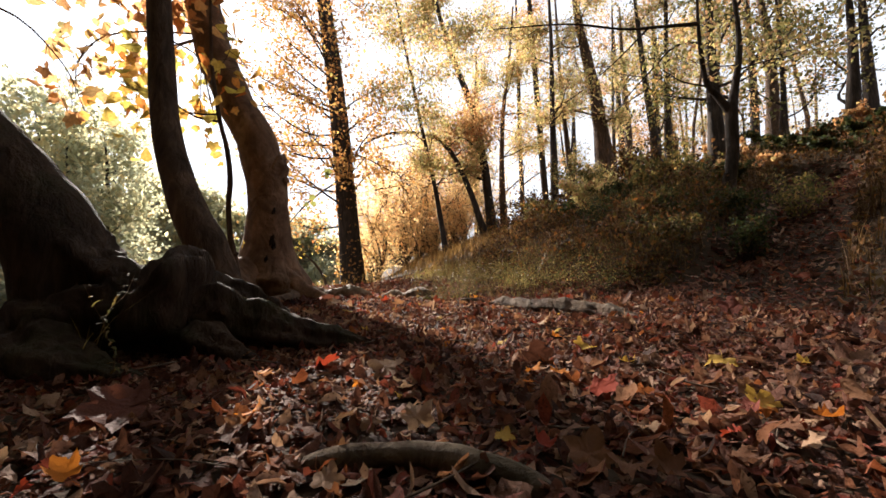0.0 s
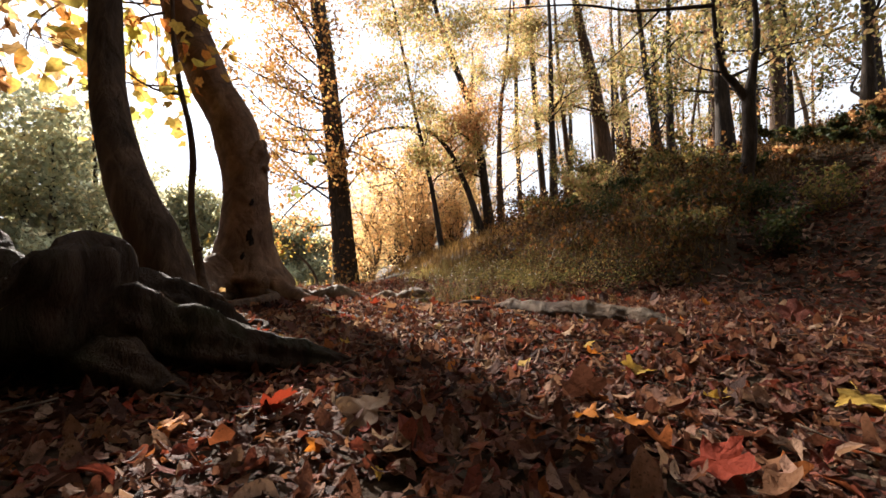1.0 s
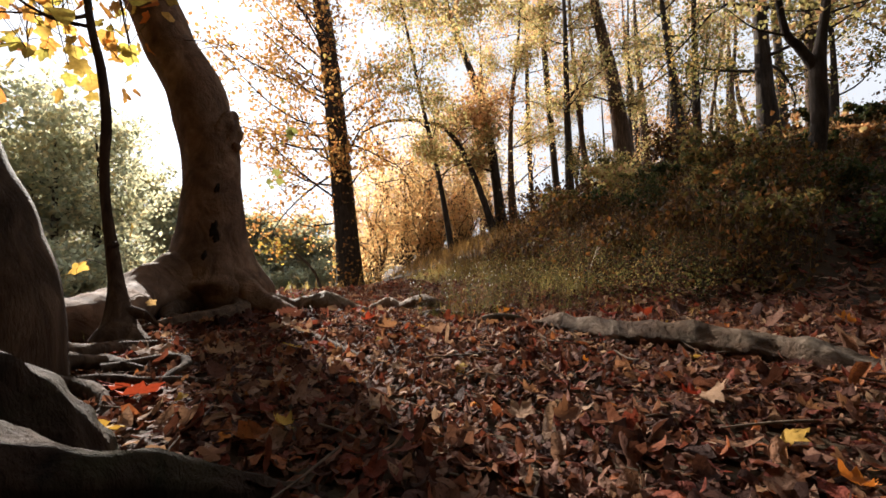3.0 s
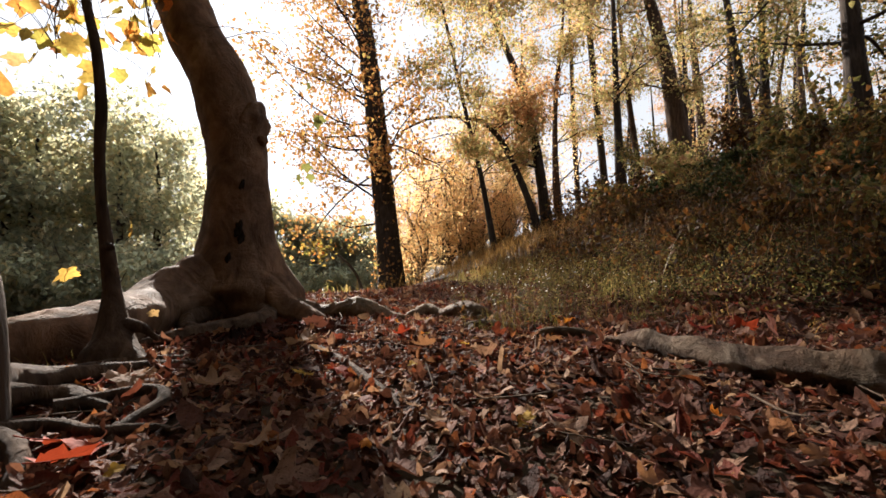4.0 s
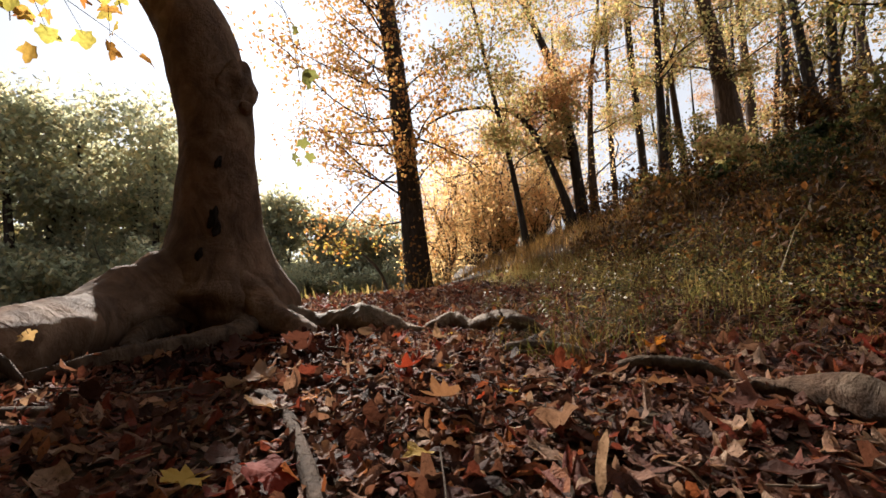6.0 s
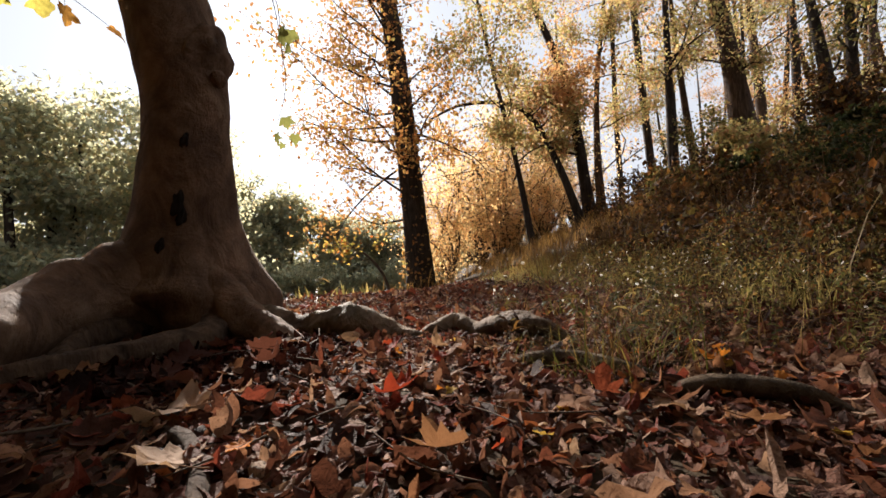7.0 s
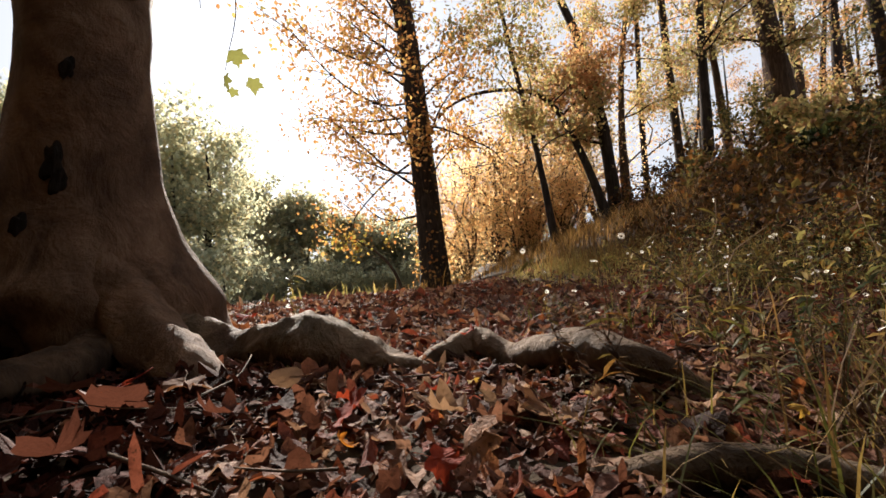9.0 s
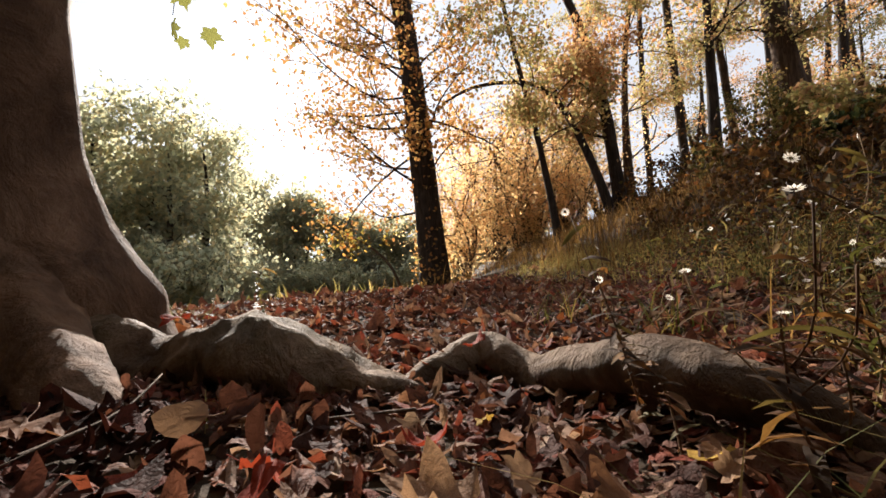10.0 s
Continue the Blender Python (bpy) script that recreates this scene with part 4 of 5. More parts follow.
for k, (x, y, s, t) in enumerate(((1.7, 5.6, 0.35, 0.34), (2.4, 5.2, 0.4, 0.4), (3.0, 6.0, 0.45, 0.45), (2.0, 6.8, 0.4, 0.45), (3.5, 5.2, 0.4, 0.45), (2.8, 7.6, 0.5, 0.5), (1.4, 7.6, 0.4, 0.4), (3.2, 4.4, 0.4, 0.5), (4.2, 5.0, 0.5, 0.6), (0.9, 6.6, 0.3, 0.35))):
    shrub(x, y, s, t, (M_BRUSH, M_GREEN, M_OLIVE)[k % 3], 900, 0.032, ("low rust-brown bush in the grass of the bank", "low dark green bush in the grass of the bank", "low olive bush in the grass of the bank")[k % 3], 270 + k, 10, "low bushes on the bank", 1.1, CROWN_CHIP)
for k, (x, y, s, t) in enumerate(((2.9, 8.5, 0.7, 0.8), (3.5, 8.0, 0.7, 0.9), (4.2, 7.6, 0.7, 0.8), (4.6, 6.9, 0.6, 0.8), (3.9, 8.9, 0.8, 1.0), (5.0, 8.2, 0.8, 0.9))):
    shrub(x, y, s, t * 0.5, M_BRUSH if k % 3 == 2 else M_GREEN, 2400, 0.045, "rust-brown shrub high on the bank" if k % 3 == 2 else "dense dark green shrub on the bank", 285 + k, 9, "dark shrubs on the bank", 1.0, CROWN_CHIP)
g = np.random.default_rng(255)
for k in range(22):
    x, y = g.uniform(1.6, 5.6), g.uniform(3.6, 8.6)
    if bank_side(x, y) > 0.7 and trail_way(x, y) > 0.9:
        shrub(x, y, g.uniform(0.25, 0.5), g.uniform(0.3, 0.55), (M_BRUSH, M_OLIVE, M_BRUSH, M_GREEN)[k % 4], 750, 0.036, ("low rust-brown bush in the grass of the bank", "low olive bush in the grass of the bank", "low rust-brown bush in the grass of the bank", "low dark green bush in the grass of the bank")[k % 4], 1270 + k, 9, "low bushes on the bank", 1.2, CROWN_CHIP)
# small yellow tree reaching out beside the tall dark one
tree([(-3.9, 14.2, -0.3), (-4.1, 14.0, 0.3), (-4.5, 13.6, 0.8), (-5.0, 13.2, 1.1)], [0.05, 0.04, 0.03, 0.01], M_TWIG, M_YELLOW, 170, 0.085, 2, "low yellow-leaved sapling leaning into the light", 260, reach=0.8, low=0.3, spread=0.14, rings=10, segs=6, group="",
     extra=[(0.5, 3.3, 0.2, 1.0), (0.7, 2.9, 0.35, 0.9), (0.6, 3.8, 0.25, 0.8)])

# ---- far trees beyond the field ----
g = np.random.default_rng(300)
spots_far = [(a, 36 + 6 * g.uniform(), g.uniform(11.5, 15.5)) for a in np.arange(38, 84, 3.2)] + [(a, 47 + 6 * g.uniform(), g.uniform(14, 17)) for a in np.arange(37, 84, 4.2)] + [(a, 64 + 8 * g.uniform(), g.uniform(15, 19) * max(0.45, 0.5 + 0.5 * (a - 15) / 22)) for a in np.arange(4, 38, 2.0)]
for k, (a, dist, h) in enumerate(spots_far):
    a = a + g.uniform(-1, 1)
    x, y = -math.sin(radians(a)) * dist, math.cos(radians(a)) * dist
    z = float(height(x, y)) - 0.1
    r = 0.02 * h
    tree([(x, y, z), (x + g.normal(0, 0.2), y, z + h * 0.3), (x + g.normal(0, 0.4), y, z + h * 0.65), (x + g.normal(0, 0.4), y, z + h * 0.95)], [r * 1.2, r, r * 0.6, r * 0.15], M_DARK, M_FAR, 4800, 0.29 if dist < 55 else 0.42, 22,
         "distant full-crowned tree turning from green to gold, paled for haze", 310 + k, reach=0.3 * h, low=0.03, spread=0.7, group="far trees beyond the field", segs=6, rings=8, lump=0, template=CROWN_CHIP)

for k, a in enumerate(np.arange(1, 84, 1.9)):
    dist = (33 if a > 38 else 56) + 4 * g.uniform()
    x, y = -math.sin(radians(a)) * dist, math.cos(radians(a)) * dist
    shrub(x, y, 2.6, g.uniform(3.0, 5.5), M_FAR, 1900, 0.28, "thicket at the far edge of the field, leaves greyed for haze", 1300 + k, 7, "thickets beyond the field", 1.3, CROWN_CHIP)

# unseen trees added behind the trail's start, to cut skylight from that side
g = np.random.default_rng(380)
for k in range(44):
    a = radians(-108 + 216 * (k * 0.618 % 1))
    dist = 4.5 + 9.5 * (k + 0.5) / 44
    x, y = math.sin(a) * dist, -1.5 - math.cos(a) * dist
    z = float(height(x, y)) - 0.1
    h = g.uniform(10, 16)
    tree([(x, y, z), (x + g.normal(0, 0.2), y, z + h * 0.35), (x + g.normal(0, 0.4), y, z + h * 0.7), (x + g.normal(0, 0.4), y, z + h)], [0.2, 0.17, 0.1, 0.03], M_DARK, M_OLIVE, 1400, 0.68, 12,
         "dark woodland tree added unseen behind the trail's start to block skylight", 390 + k, reach=3.0, low=0.06, spread=0.5, group=WOOD, segs=6, rings=8, lump=0, template=CROWN_CHIP)


# ---- fallen leaves ----
def litter():
    """The leaf litter: whole and broken dry leaves, flat, folded and rolled, on all the bare ground."""
    g = np.random.default_rng(400)
    kinds = [(curved_leaf(LOBED, 0.9, 0.8, 0.1, 1), 0.036, 0.013, 0.05), (curved_leaf(LOBED, 2.0, 0.5, 0.1, 2), 0.034, 0.01, 0.06), (curved_leaf(LOBED, -1.2, 1.6, 0.1, 3), 0.028, 0.009, 0.05),
             (curved_leaf(BLADE, 1.4, 0.6, 0.04, 4, 0, False), 0.03, 0.009, 0.2), (curved_leaf(BLADE, -1.8, 0.5, 0.04, 5, 0, False), 0.027, 0.008, 0.2),
             (curved_leaf(BLADE, 0.8, 1.5, 0.05, 6, 0.3, False), 0.026, 0.007, 0.17), (curved_leaf(BLADE, 3.6, -0.6, 0.05, 7, 0, False), 0.032, 0.009, 0.15), (curved_leaf(LANCE, 1.5, 0.9, 0.02, 8, 0, False), 0.038, 0.012, 0.12)]
    flat = [(curved_leaf(LOBED, 0.5, 0.6, 0.06, 11, 0, False), 0.034, 0.013, 0.05), (curved_leaf(LOBED, 1.4, 0.3, 0.07, 12, 0, False), 0.03, 0.01, 0.11)] + kinds[3:]
    clouds, shaded = [], []
    for zone, count, grow in (((-2.4, 2.0, 0.3, 4.9), 60000, 0.92), ((0.9, 6.2, 1.2, 6.8), 20000, 1.4), ((-3.2, 1.8, 4.6, 7.6), 17000, 1.25), ((-4.0, 1.5, 7.0, 12.0), 6000, 1.8), ((-8.0, 7.0, -9.0, 6.0), 18000, 1.9), ((-7.0, -1.5, -2.0, 9.0), 9000, 1.7)):
        x0, x1, y0, y1 = zone
        for tpl, mean, dev, sh in (kinds if grow == 0.92 else flat):
            n = int(count * sh)
            x, y = g.uniform(x0, x1, n), g.uniform(y0, y1, n)
            d, tr = bank_side(x, y), trail_way(x, y)
            keep = (d < g.normal(0.15, 0.3, n)) | (tr < g.normal(0.55, 0.15, n)) | (g.uniform(0, 1, n) < 0.1)
            inner = np.abs(x) < 1.2 * y + g.normal(0.45, 0.25, n)
            keep &= ~inner if grow == 1.9 else (x < -2.3 + g.normal(0, 0.35, n)) if grow == 1.7 else inner
            x, y = x[keep], y[keep]
            n = len(x)
            size = np.clip(mean * g.lognormal(-0.06, 0.38, n), 0.011, 0.075) * grow
            pitch, roll = g.normal(0, 0.23, n), g.normal(0, 0.23, n)
            wild = g.uniform(0, 1, n) < 0.18
            pitch[wild] += g.uniform(-1.2, 1.2, wild.sum())
            flip = g.uniform(0, 1, n) < 0.45
            roll[flip] += math.pi
            z = height(x, y) + g.uniform(0.0, 0.026, n) + np.abs(np.sin(pitch)) * size * 0.35
            yaw, squash = g.uniform(0, 6.28, n), g.uniform(0.7, 1.1, n)
            # leaves round the sycamore's roots take a darker colour, for the shade there
            in_shade = ((x + 1.25) / 0.52) ** 2 + ((y - 3.9) / 0.5) ** 2 < g.uniform(0.5, 1.15, n)
            for heap, part in ((clouds, ~in_shade), (shaded, in_shade)):
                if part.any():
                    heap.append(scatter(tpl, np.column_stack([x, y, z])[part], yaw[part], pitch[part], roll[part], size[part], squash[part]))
    tagged(new("shade_toned_litter", mesh_tris("shade_toned_litter", *join(shaded), M_SHADE_LITTER, True)), "maroon leaves under the roots, coloured dark for the shade there", "leaf litter", kind="stuff")
    return tagged(new("leaf_litter", mesh_tris("leaf_litter", *join(clouds), M_LITTER, True)), "thick carpet of dry brown and russet fallen leaves", "leaf litter", kind="stuff")


litter_ob = litter()


def blades(name, x, y, tall, width, mat, label, seed, lean=0.5):
    """Blades of grass, each a bent tapering strip."""
    g = np.random.default_rng(seed)
    n = len(x)
    z = height(x, y) - 0.01
    h = tall * g.uniform(0.5, 1.2, n) * (0.55 + 0.75 * patchy(x, y))
    a, b = g.uniform(0, 6.28, n), g.uniform(0.1, lean, n) * h
    w = width * g.uniform(0.6, 1.3, n)
    dx, dy = np.cos(a), np.sin(a)
    sx, sy = -dy, dx
    rows = []
    for u, k in ((0.0, 1.0), (0.35, 0.85), (0.7, 0.6), (1.0, 0.05)):
        cx, cy, cz = x + dx * b * u ** 2, y + dy * b * u ** 2, z + h * (u - 0.18 * (b / h) * u ** 2)
        rows.append(np.stack([cx - sx * w * k, cy - sy * w * k, cz], -1))
        rows.append(np.stack([cx + sx * w * k, cy + sy * w * k, cz], -1))
    v = np.stack(rows, 1).reshape(-1, 3)
    f = np.array([(0, 1, 3), (0, 3, 2), (2, 3, 5), (2, 5, 4), (4, 5, 7), (4, 7, 6)])
    tris = (f[None] + (np.arange(n) * 8)[:, None, None]).reshape(-1, 3)
    return tagged(new(name, mesh_tris(name, v, tris, mat)), label, "grass", kind="stuff")


def patchy(x, y, scale=1.0):
    """Uneven growth over the slope, 0 in the hollows to 1 on the hummocks."""
    x, y = x * scale, y * scale
    a = np.sin(2.7 * x + 1.9 * np.sin(1.7 * y + 0.4) + 0.7) * np.cos(2.9 * y + 1.6 * np.sin(2.1 * x))
    b = np.sin(6.1 * x + 2.2 * np.sin(4.3 * y)) * np.cos(5.3 * y + 2.0 * np.sin(5.7 * x + 1.0))
    return np.clip(0.5 + 0.42 * a + 0.28 * b, 0, 1)


def grass_places(zone, count, seed, lo=0.0, hi=99.0, clump=0.5):
    g = np.random.default_rng(seed)
    x0, x1, y0, y1 = zone
    x, y = g.uniform(x0, x1, count), g.uniform(y0, y1, count)
    m = count // 25
    cx, cy = g.uniform(x0, x1, m), g.uniform(y0, y1, m)
    i = g.integers(0, m, count)
    cl = g.uniform(0, 1, count) < clump
    x[cl], y[cl] = cx[i[cl]] + g.normal(0, 0.07, cl.sum()), cy[i[cl]] + g.normal(0, 0.07, cl.sum())
    d = bank_side(x, y)
    keep = (d > lo + g.normal(0, 0.15, count)) & (d < hi) & (trail_way(x, y) > 0.55) & (patchy(x, y) + 0.12 > g.uniform(0, 0.75, count))
    return x[keep], y[keep]


# bank's sun and shade put into grass colour: bright foot, dark slope
blades("bank_grass", *grass_places((-0.8, 0.8, 4.2, 9), 8000, 530, 0.1, 1.4), 0.24, 0.002, M_GRASS, "dry golden grass low on the bank", 531, 1.1)
blades("bank_grass", *grass_places((0.7, 7, 3.6, 9), 18000, 500, 0.6), 0.27, 0.002, M_SHADE_GRASS, "dry tawny grass covering the slope of the bank", 501, 1.3)
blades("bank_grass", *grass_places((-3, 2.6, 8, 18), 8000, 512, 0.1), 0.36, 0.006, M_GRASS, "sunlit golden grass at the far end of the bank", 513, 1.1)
blades("bank_grass", *grass_places((2.2, 12, 8, 18), 10000, 502, 0.1), 0.4, 0.007, M_SHADE_GRASS, "dry tawny grass covering the slope of the bank", 503, 1.3)
blades("bank_grass", *grass_places((2.6, 7, 0.5, 4.2), 12000, 504, 0.35), 0.34, 0.004, M_SHADE_GRASS, "dry tawny grass covering the slope of the bank", 505, 0.8)
blades("green_grass", *grass_places((-1.2, 1.0, 3.8, 10.0), 14000, 506, -0.3, 0.8, 0.8), 0.18, 0.0018, M_SUN_TONED, "green and yellow grass at the foot of the bank", 507, 0.9)
g = np.random.default_rng(508)
fx, fy = g.uniform(-24, -2.2, 13000), g.uniform(6.8, 36, 13000)
keep = fx < -0.3 * fy + 0.3
fx, fy = fx[keep], fy[keep]
blades("meadow_grass", fx, fy, 0.18, 0.012, M_SUN_TONED, "pale dry grass of the open field", 509, 0.7)
# tangled brush over the slope: low leaves and dead stalks
g = np.random.default_rng(520)


def brush_leaves(zone, count, top, size, seed):
    g = np.random.default_rng(seed)
    x, y = grass_places(zone, count, seed, 0.25, 99, 0.75)
    n = len(x)
    z = height(x, y) + g.uniform(0.02, 1, n) ** 1.3 * top * (0.12 + 1.4 * patchy(x, y)) * (0.35 + 1.2 * patchy(x, y, 0.42))
    return leaf_cloud(np.column_stack([x, y, z]), size, CROWN_CHIP, g)


tagged(new("bank_brush", mesh_tris("bank_brush", *join([brush_leaves((0.6, 7, 3.8, 9), 24000, 0.38, 0.042, 521), brush_leaves((1.6, 12, 8, 18), 20000, 0.6, 0.075, 522), brush_leaves((2.6, 7, 0.5, 4.4), 13000, 0.4, 0.042, 523)]), M_BRUSH)),
       "tangle of russet and brown low brush on the bank", "undergrowth", kind="stuff")
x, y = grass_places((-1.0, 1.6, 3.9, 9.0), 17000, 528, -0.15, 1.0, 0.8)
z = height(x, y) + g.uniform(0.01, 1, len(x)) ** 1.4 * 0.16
tagged(new("low_weeds", mesh_tris("low_weeds", *leaf_cloud(np.column_stack([x, y, z]), 0.015, CROWN_LEAF, g), M_SUN_TONED)), "low weeds with tiny yellow-green leaves in a sunlit tone", "undergrowth", kind="stuff")
def weed_leaves(zone, count, top, size, seed):
    g = np.random.default_rng(seed)
    x, y = grass_places(zone, count, seed, -0.25, 99, 0.85)
    z = height(x, y) + g.uniform(0.02, 1, len(x)) ** 1.2 * top * (0.25 + patchy(x, y, 1.7))
    return leaf_cloud(np.column_stack([x, y, z]), size, CROWN_LEAF, g)


for zone, count, top, size, mat, seed, words in (((-0.1, 2.0, 4.0, 6.2), 15000, 0.27, 0.014, M_OLIVE, 532, "tangle of low weeds with small olive leaves"), ((-0.1, 2.4, 4.0, 6.6), 16000, 0.3, 0.015, M_BRUSH, 534, "tangle of low weeds with small rust-brown leaves"),
                                                ((0.3, 2.6, 4.0, 6.6), 7000, 0.3, 0.014, M_GREEN, 536, "tangle of low weeds with small dark green leaves")):
    tagged(new("low_weeds", mesh_tris("low_weeds", *weed_leaves(zone, count, top, size, seed), mat)), words, "undergrowth", kind="stuff")
blades("dead_stalks", *grass_places((0.2, 8, 4.2, 10), 2600, 524, 0.3, 99, 0.6), 0.5, 0.0025, M_STALK, "dry dead stalks standing in the brush", 525, 0.5)
blades("dead_stalks", *grass_places((2.8, 7, 0.8, 4.2), 1200, 526, 0.3, 99, 0.6), 0.45, 0.003, M_STALK, "dry dead stalks standing in the brush", 527, 0.5)


# tufts beside the trail
def tuft(x, y, count, tall, width, mat, label, seed, wide=0.08, lean=1.7):
    g = np.random.default_rng(seed)
    count = int(count * 0.45)
    return blades("grass_tuft", x + g.normal(0, wide, count), y + g.normal(0, wide, count), tall, width * 0.75, mat, label, seed + 1, lean)


for k, (x, y, c, h, w, mt) in enumerate(((-0.1, 3.84, 150, 0.16, 0.0022, M_FRESH), (0.02, 3.9, 170, 0.17, 0.0022, M_SHADE_GRASS), (0.12, 4.05, 150, 0.18, 0.0024, M_FRESH), (0.25, 4.3, 140, 0.2, 0.0025, M_SHADE_GRASS), (-0.18, 3.98, 70, 0.14, 0.002, M_FRESH),
                                          (0.4, 4.6, 120, 0.24, 0.003, M_FRESH), (0.55, 4.3, 100, 0.2, 0.0025, M_GRASS), (0.75, 4.2, 110, 0.2, 0.0025, M_FRESH), (0.2, 4.85, 120, 0.25, 0.003, M_GRASS), (-0.05, 5.1, 110, 0.22, 0.003, M_FRESH),
                                          (1.0, 4.0, 90, 0.2, 0.003, M_GRASS), (1.3, 3.75, 90, 0.18, 0.003, M_GRASS), (-0.35, 5.3, 90, 0.2, 0.003, M_FRESH), (-1.38, 3.0, 30, 0.09, 0.002, M_FRESH), (-2.0, 5.4, 90, 0.2, 0.003, M_FRESH))):
    tuft(x, y, c, h, w, mt, "tuft of green and straw-coloured grass" if mt is M_FRESH else "tuft of dry straw-coloured grass", 540 + 3 * k)
tuft(0.62, 4.86, 16, 0.4, 0.005, M_FRESH, "few tall straight blades of green grass", 590, 0.16, 0.4)
tuft(-2.3, 15.2, 260, 0.5, 0.012, M_GRASS, "pale tall grass at the foot of a tree", 593, 0.8, 0.7)
tuft(-4.0, 15.0, 260, 0.5, 0.012, M_GRASS, "pale tall grass at the foot of a tree", 596, 0.8, 0.7)


# ---- wildflowers ----
def petals():
    parts = []
    pv, pf = np.array([(0, 0.002, 0), (0.0016, 0.006, 0.0012), (0, 0.0095, 0.002), (-0.0016, 0.006, 0.0012)]), np.array([(0, 1, 2), (0, 2, 3)])
    for k in range(11):
        a = k * 2 * math.pi / 11
        rot = np.array([(math.cos(a), -math.sin(a), 0), (math.sin(a), math.cos(a), 0), (0, 0, 1)])
        parts.append((pv @ rot.T, pf))
    return mesh_tris("petals", *join(parts), M_WHITE)


PETALS = petals()


def wildflower(x, y, tall, seed, blooms=5, mat=M_OLIVE, leaf=0.05, lean=(0.0, 0.0)):
    g = np.random.default_rng(seed)
    base = np.array(on_ground(x, y, -0.01))
    thing = empty_at("wildflower", base)
    top = np.array([lean[0] + g.normal(0, 0.05), lean[1] + g.normal(0, 0.05), tall])
    pts = [np.zeros(3), top * 0.35 + g.normal(0, 0.015, 3), top * 0.7 + g.normal(0, 0.015, 3), top]
    parts = [tube(pts, [0.0017, 0.0014, 0.0011, 0.0007], 12, 5, 0)]
    sp = spline(pts, 24)
    ends, leaves_at = [top], [sp[i] for i in range(3, 23)]
    for _ in range(blooms - 1):
        s = sp[int(g.integers(11, 22))]
        e = s + np.array([g.normal(0, 0.06), g.normal(0, 0.06), g.uniform(0.04, 0.12)])
        parts.append(tube([s, (s + e) / 2 + g.normal(0, 0.008, 3), e], [0.0009, 0.0008, 0.0006], 6, 4, 0))
        ends.append(e)
        leaves_at += [(s + e) / 2, s * 0.3 + e * 0.7]
    child("stem", mesh_tris("stem", *join(parts), M_STALK, True), thing)
    p = np.array(leaves_at)
    n = len(p)
    child("foliage", mesh_tris("foliage", *scatter(curved_leaf(LANCE, 0.8, -0.7, 0.02, seed, 0, True), p, g.uniform(0, 6.28, n), g.normal(0.25, 0.35, n), g.normal(0, 0.3, n), leaf * g.uniform(0.5, 1.2, n)), mat, True), thing)
    for e in ends:
        for _ in range(1):
            f = child("flower", PETALS, thing)
            q = e + g.normal(0, 0.008, 3)
            f.matrix_basis = pose(q[0], q[1], q[2], g.normal(0, 35), g.normal(0, 35), g.uniform(0, 360)) @ Matrix.Scale(g.uniform(0.38, 0.65), 4)
    return tagged(thing, "leggy wildflower with small white blooms and narrow leaves", "wildflower", "white wildflowers at the foot of the bank")


g = np.random.default_rng(610)
for k, (x, y, t) in enumerate(((-0.12, 4.23, 0.27), (-0.18, 4.4, 0.34), (-0.02, 4.35, 0.3), (0.08, 4.5, 0.36), (0.2, 4.42, 0.33), (0.02, 4.12, 0.3), (0.16, 4.2, 0.28), (0.3, 4.55, 0.4), (0.42, 4.4, 0.35), (0.1, 4.75, 0.4), (-0.1, 4.9, 0.36), (0.36, 4.85, 0.42), (0.55, 4.65, 0.38),
                               (0.7, 4.8, 0.4), (0.26, 5.1, 0.42), (0.6, 5.1, 0.4), (0.85, 4.5, 0.35), (0.0, 5.4, 0.4), (1.0, 4.9, 0.4), (0.33, 4.1, 0.25), (0.48, 4.18, 0.25), (-0.26, 4.62, 0.3), (0.18, 4.0, 0.22), (0.75, 5.3, 0.4), (-0.28, 4.3, 0.3), (1.25, 4.6, 0.36), (0.1, 5.9, 0.4), (0.9, 5.7, 0.42))[::2]):
    wildflower(x, y, t, 620 + k, int(g.integers(1, 4)), (M_BRUSH, M_FRESH, M_SUN_TONED, M_OLIVE)[k % 4], 0.034)
g = np.random.default_rng(615)
for k in range(30):
    x, y = g.uniform(0.12, 0.85), g.uniform(4.0, 4.8)
    wildflower(x, y, g.uniform(0.16, 0.32), 900 + k, int(g.integers(1, 3)), (M_OLIVE, M_SUN_TONED, M_BRUSH, M_FRESH, M_OLIVE)[k % 5], 0.026, (g.normal(-0.02, 0.05), g.normal(-0.02, 0.05)))
for k, (x, y, t) in enumerate(((0.0, 4.68, 0.3), (0.06, 4.75, 0.32), (0.12, 4.66, 0.28), (0.34, 4.5, 0.24), (0.4, 4.42, 0.26), (0.45, 4.3, 0.22), (0.2, 4.85, 0.34), (0.28, 4.3, 0.2), (0.5, 4.6, 0.3))):
    wildflower(x, y, t, 940 + k, 5, (M_OLIVE, M_FRESH, M_BRUSH)[k % 3], 0.026)
for k, (x, y, t) in enumerate(((0.06, 4.4, 0.2), (0.13, 4.31, 0.2), (0.26, 4.63, 0.26), (0.02, 4.2, 0.15), (0.2, 4.42, 0.22), (0.3, 4.28, 0.2), (0.16, 4.16, 0.16), (0.36, 4.7, 0.26), (0.1, 4.55, 0.24), (0.42, 4.15, 0.2))):
    wildflower(x, y, t, 960 + k, 3, (M_OLIVE, M_GREEN, M_FRESH)[k % 3], 0.032, (g.normal(-0.02, 0.04), g.normal(-0.02, 0.04)))
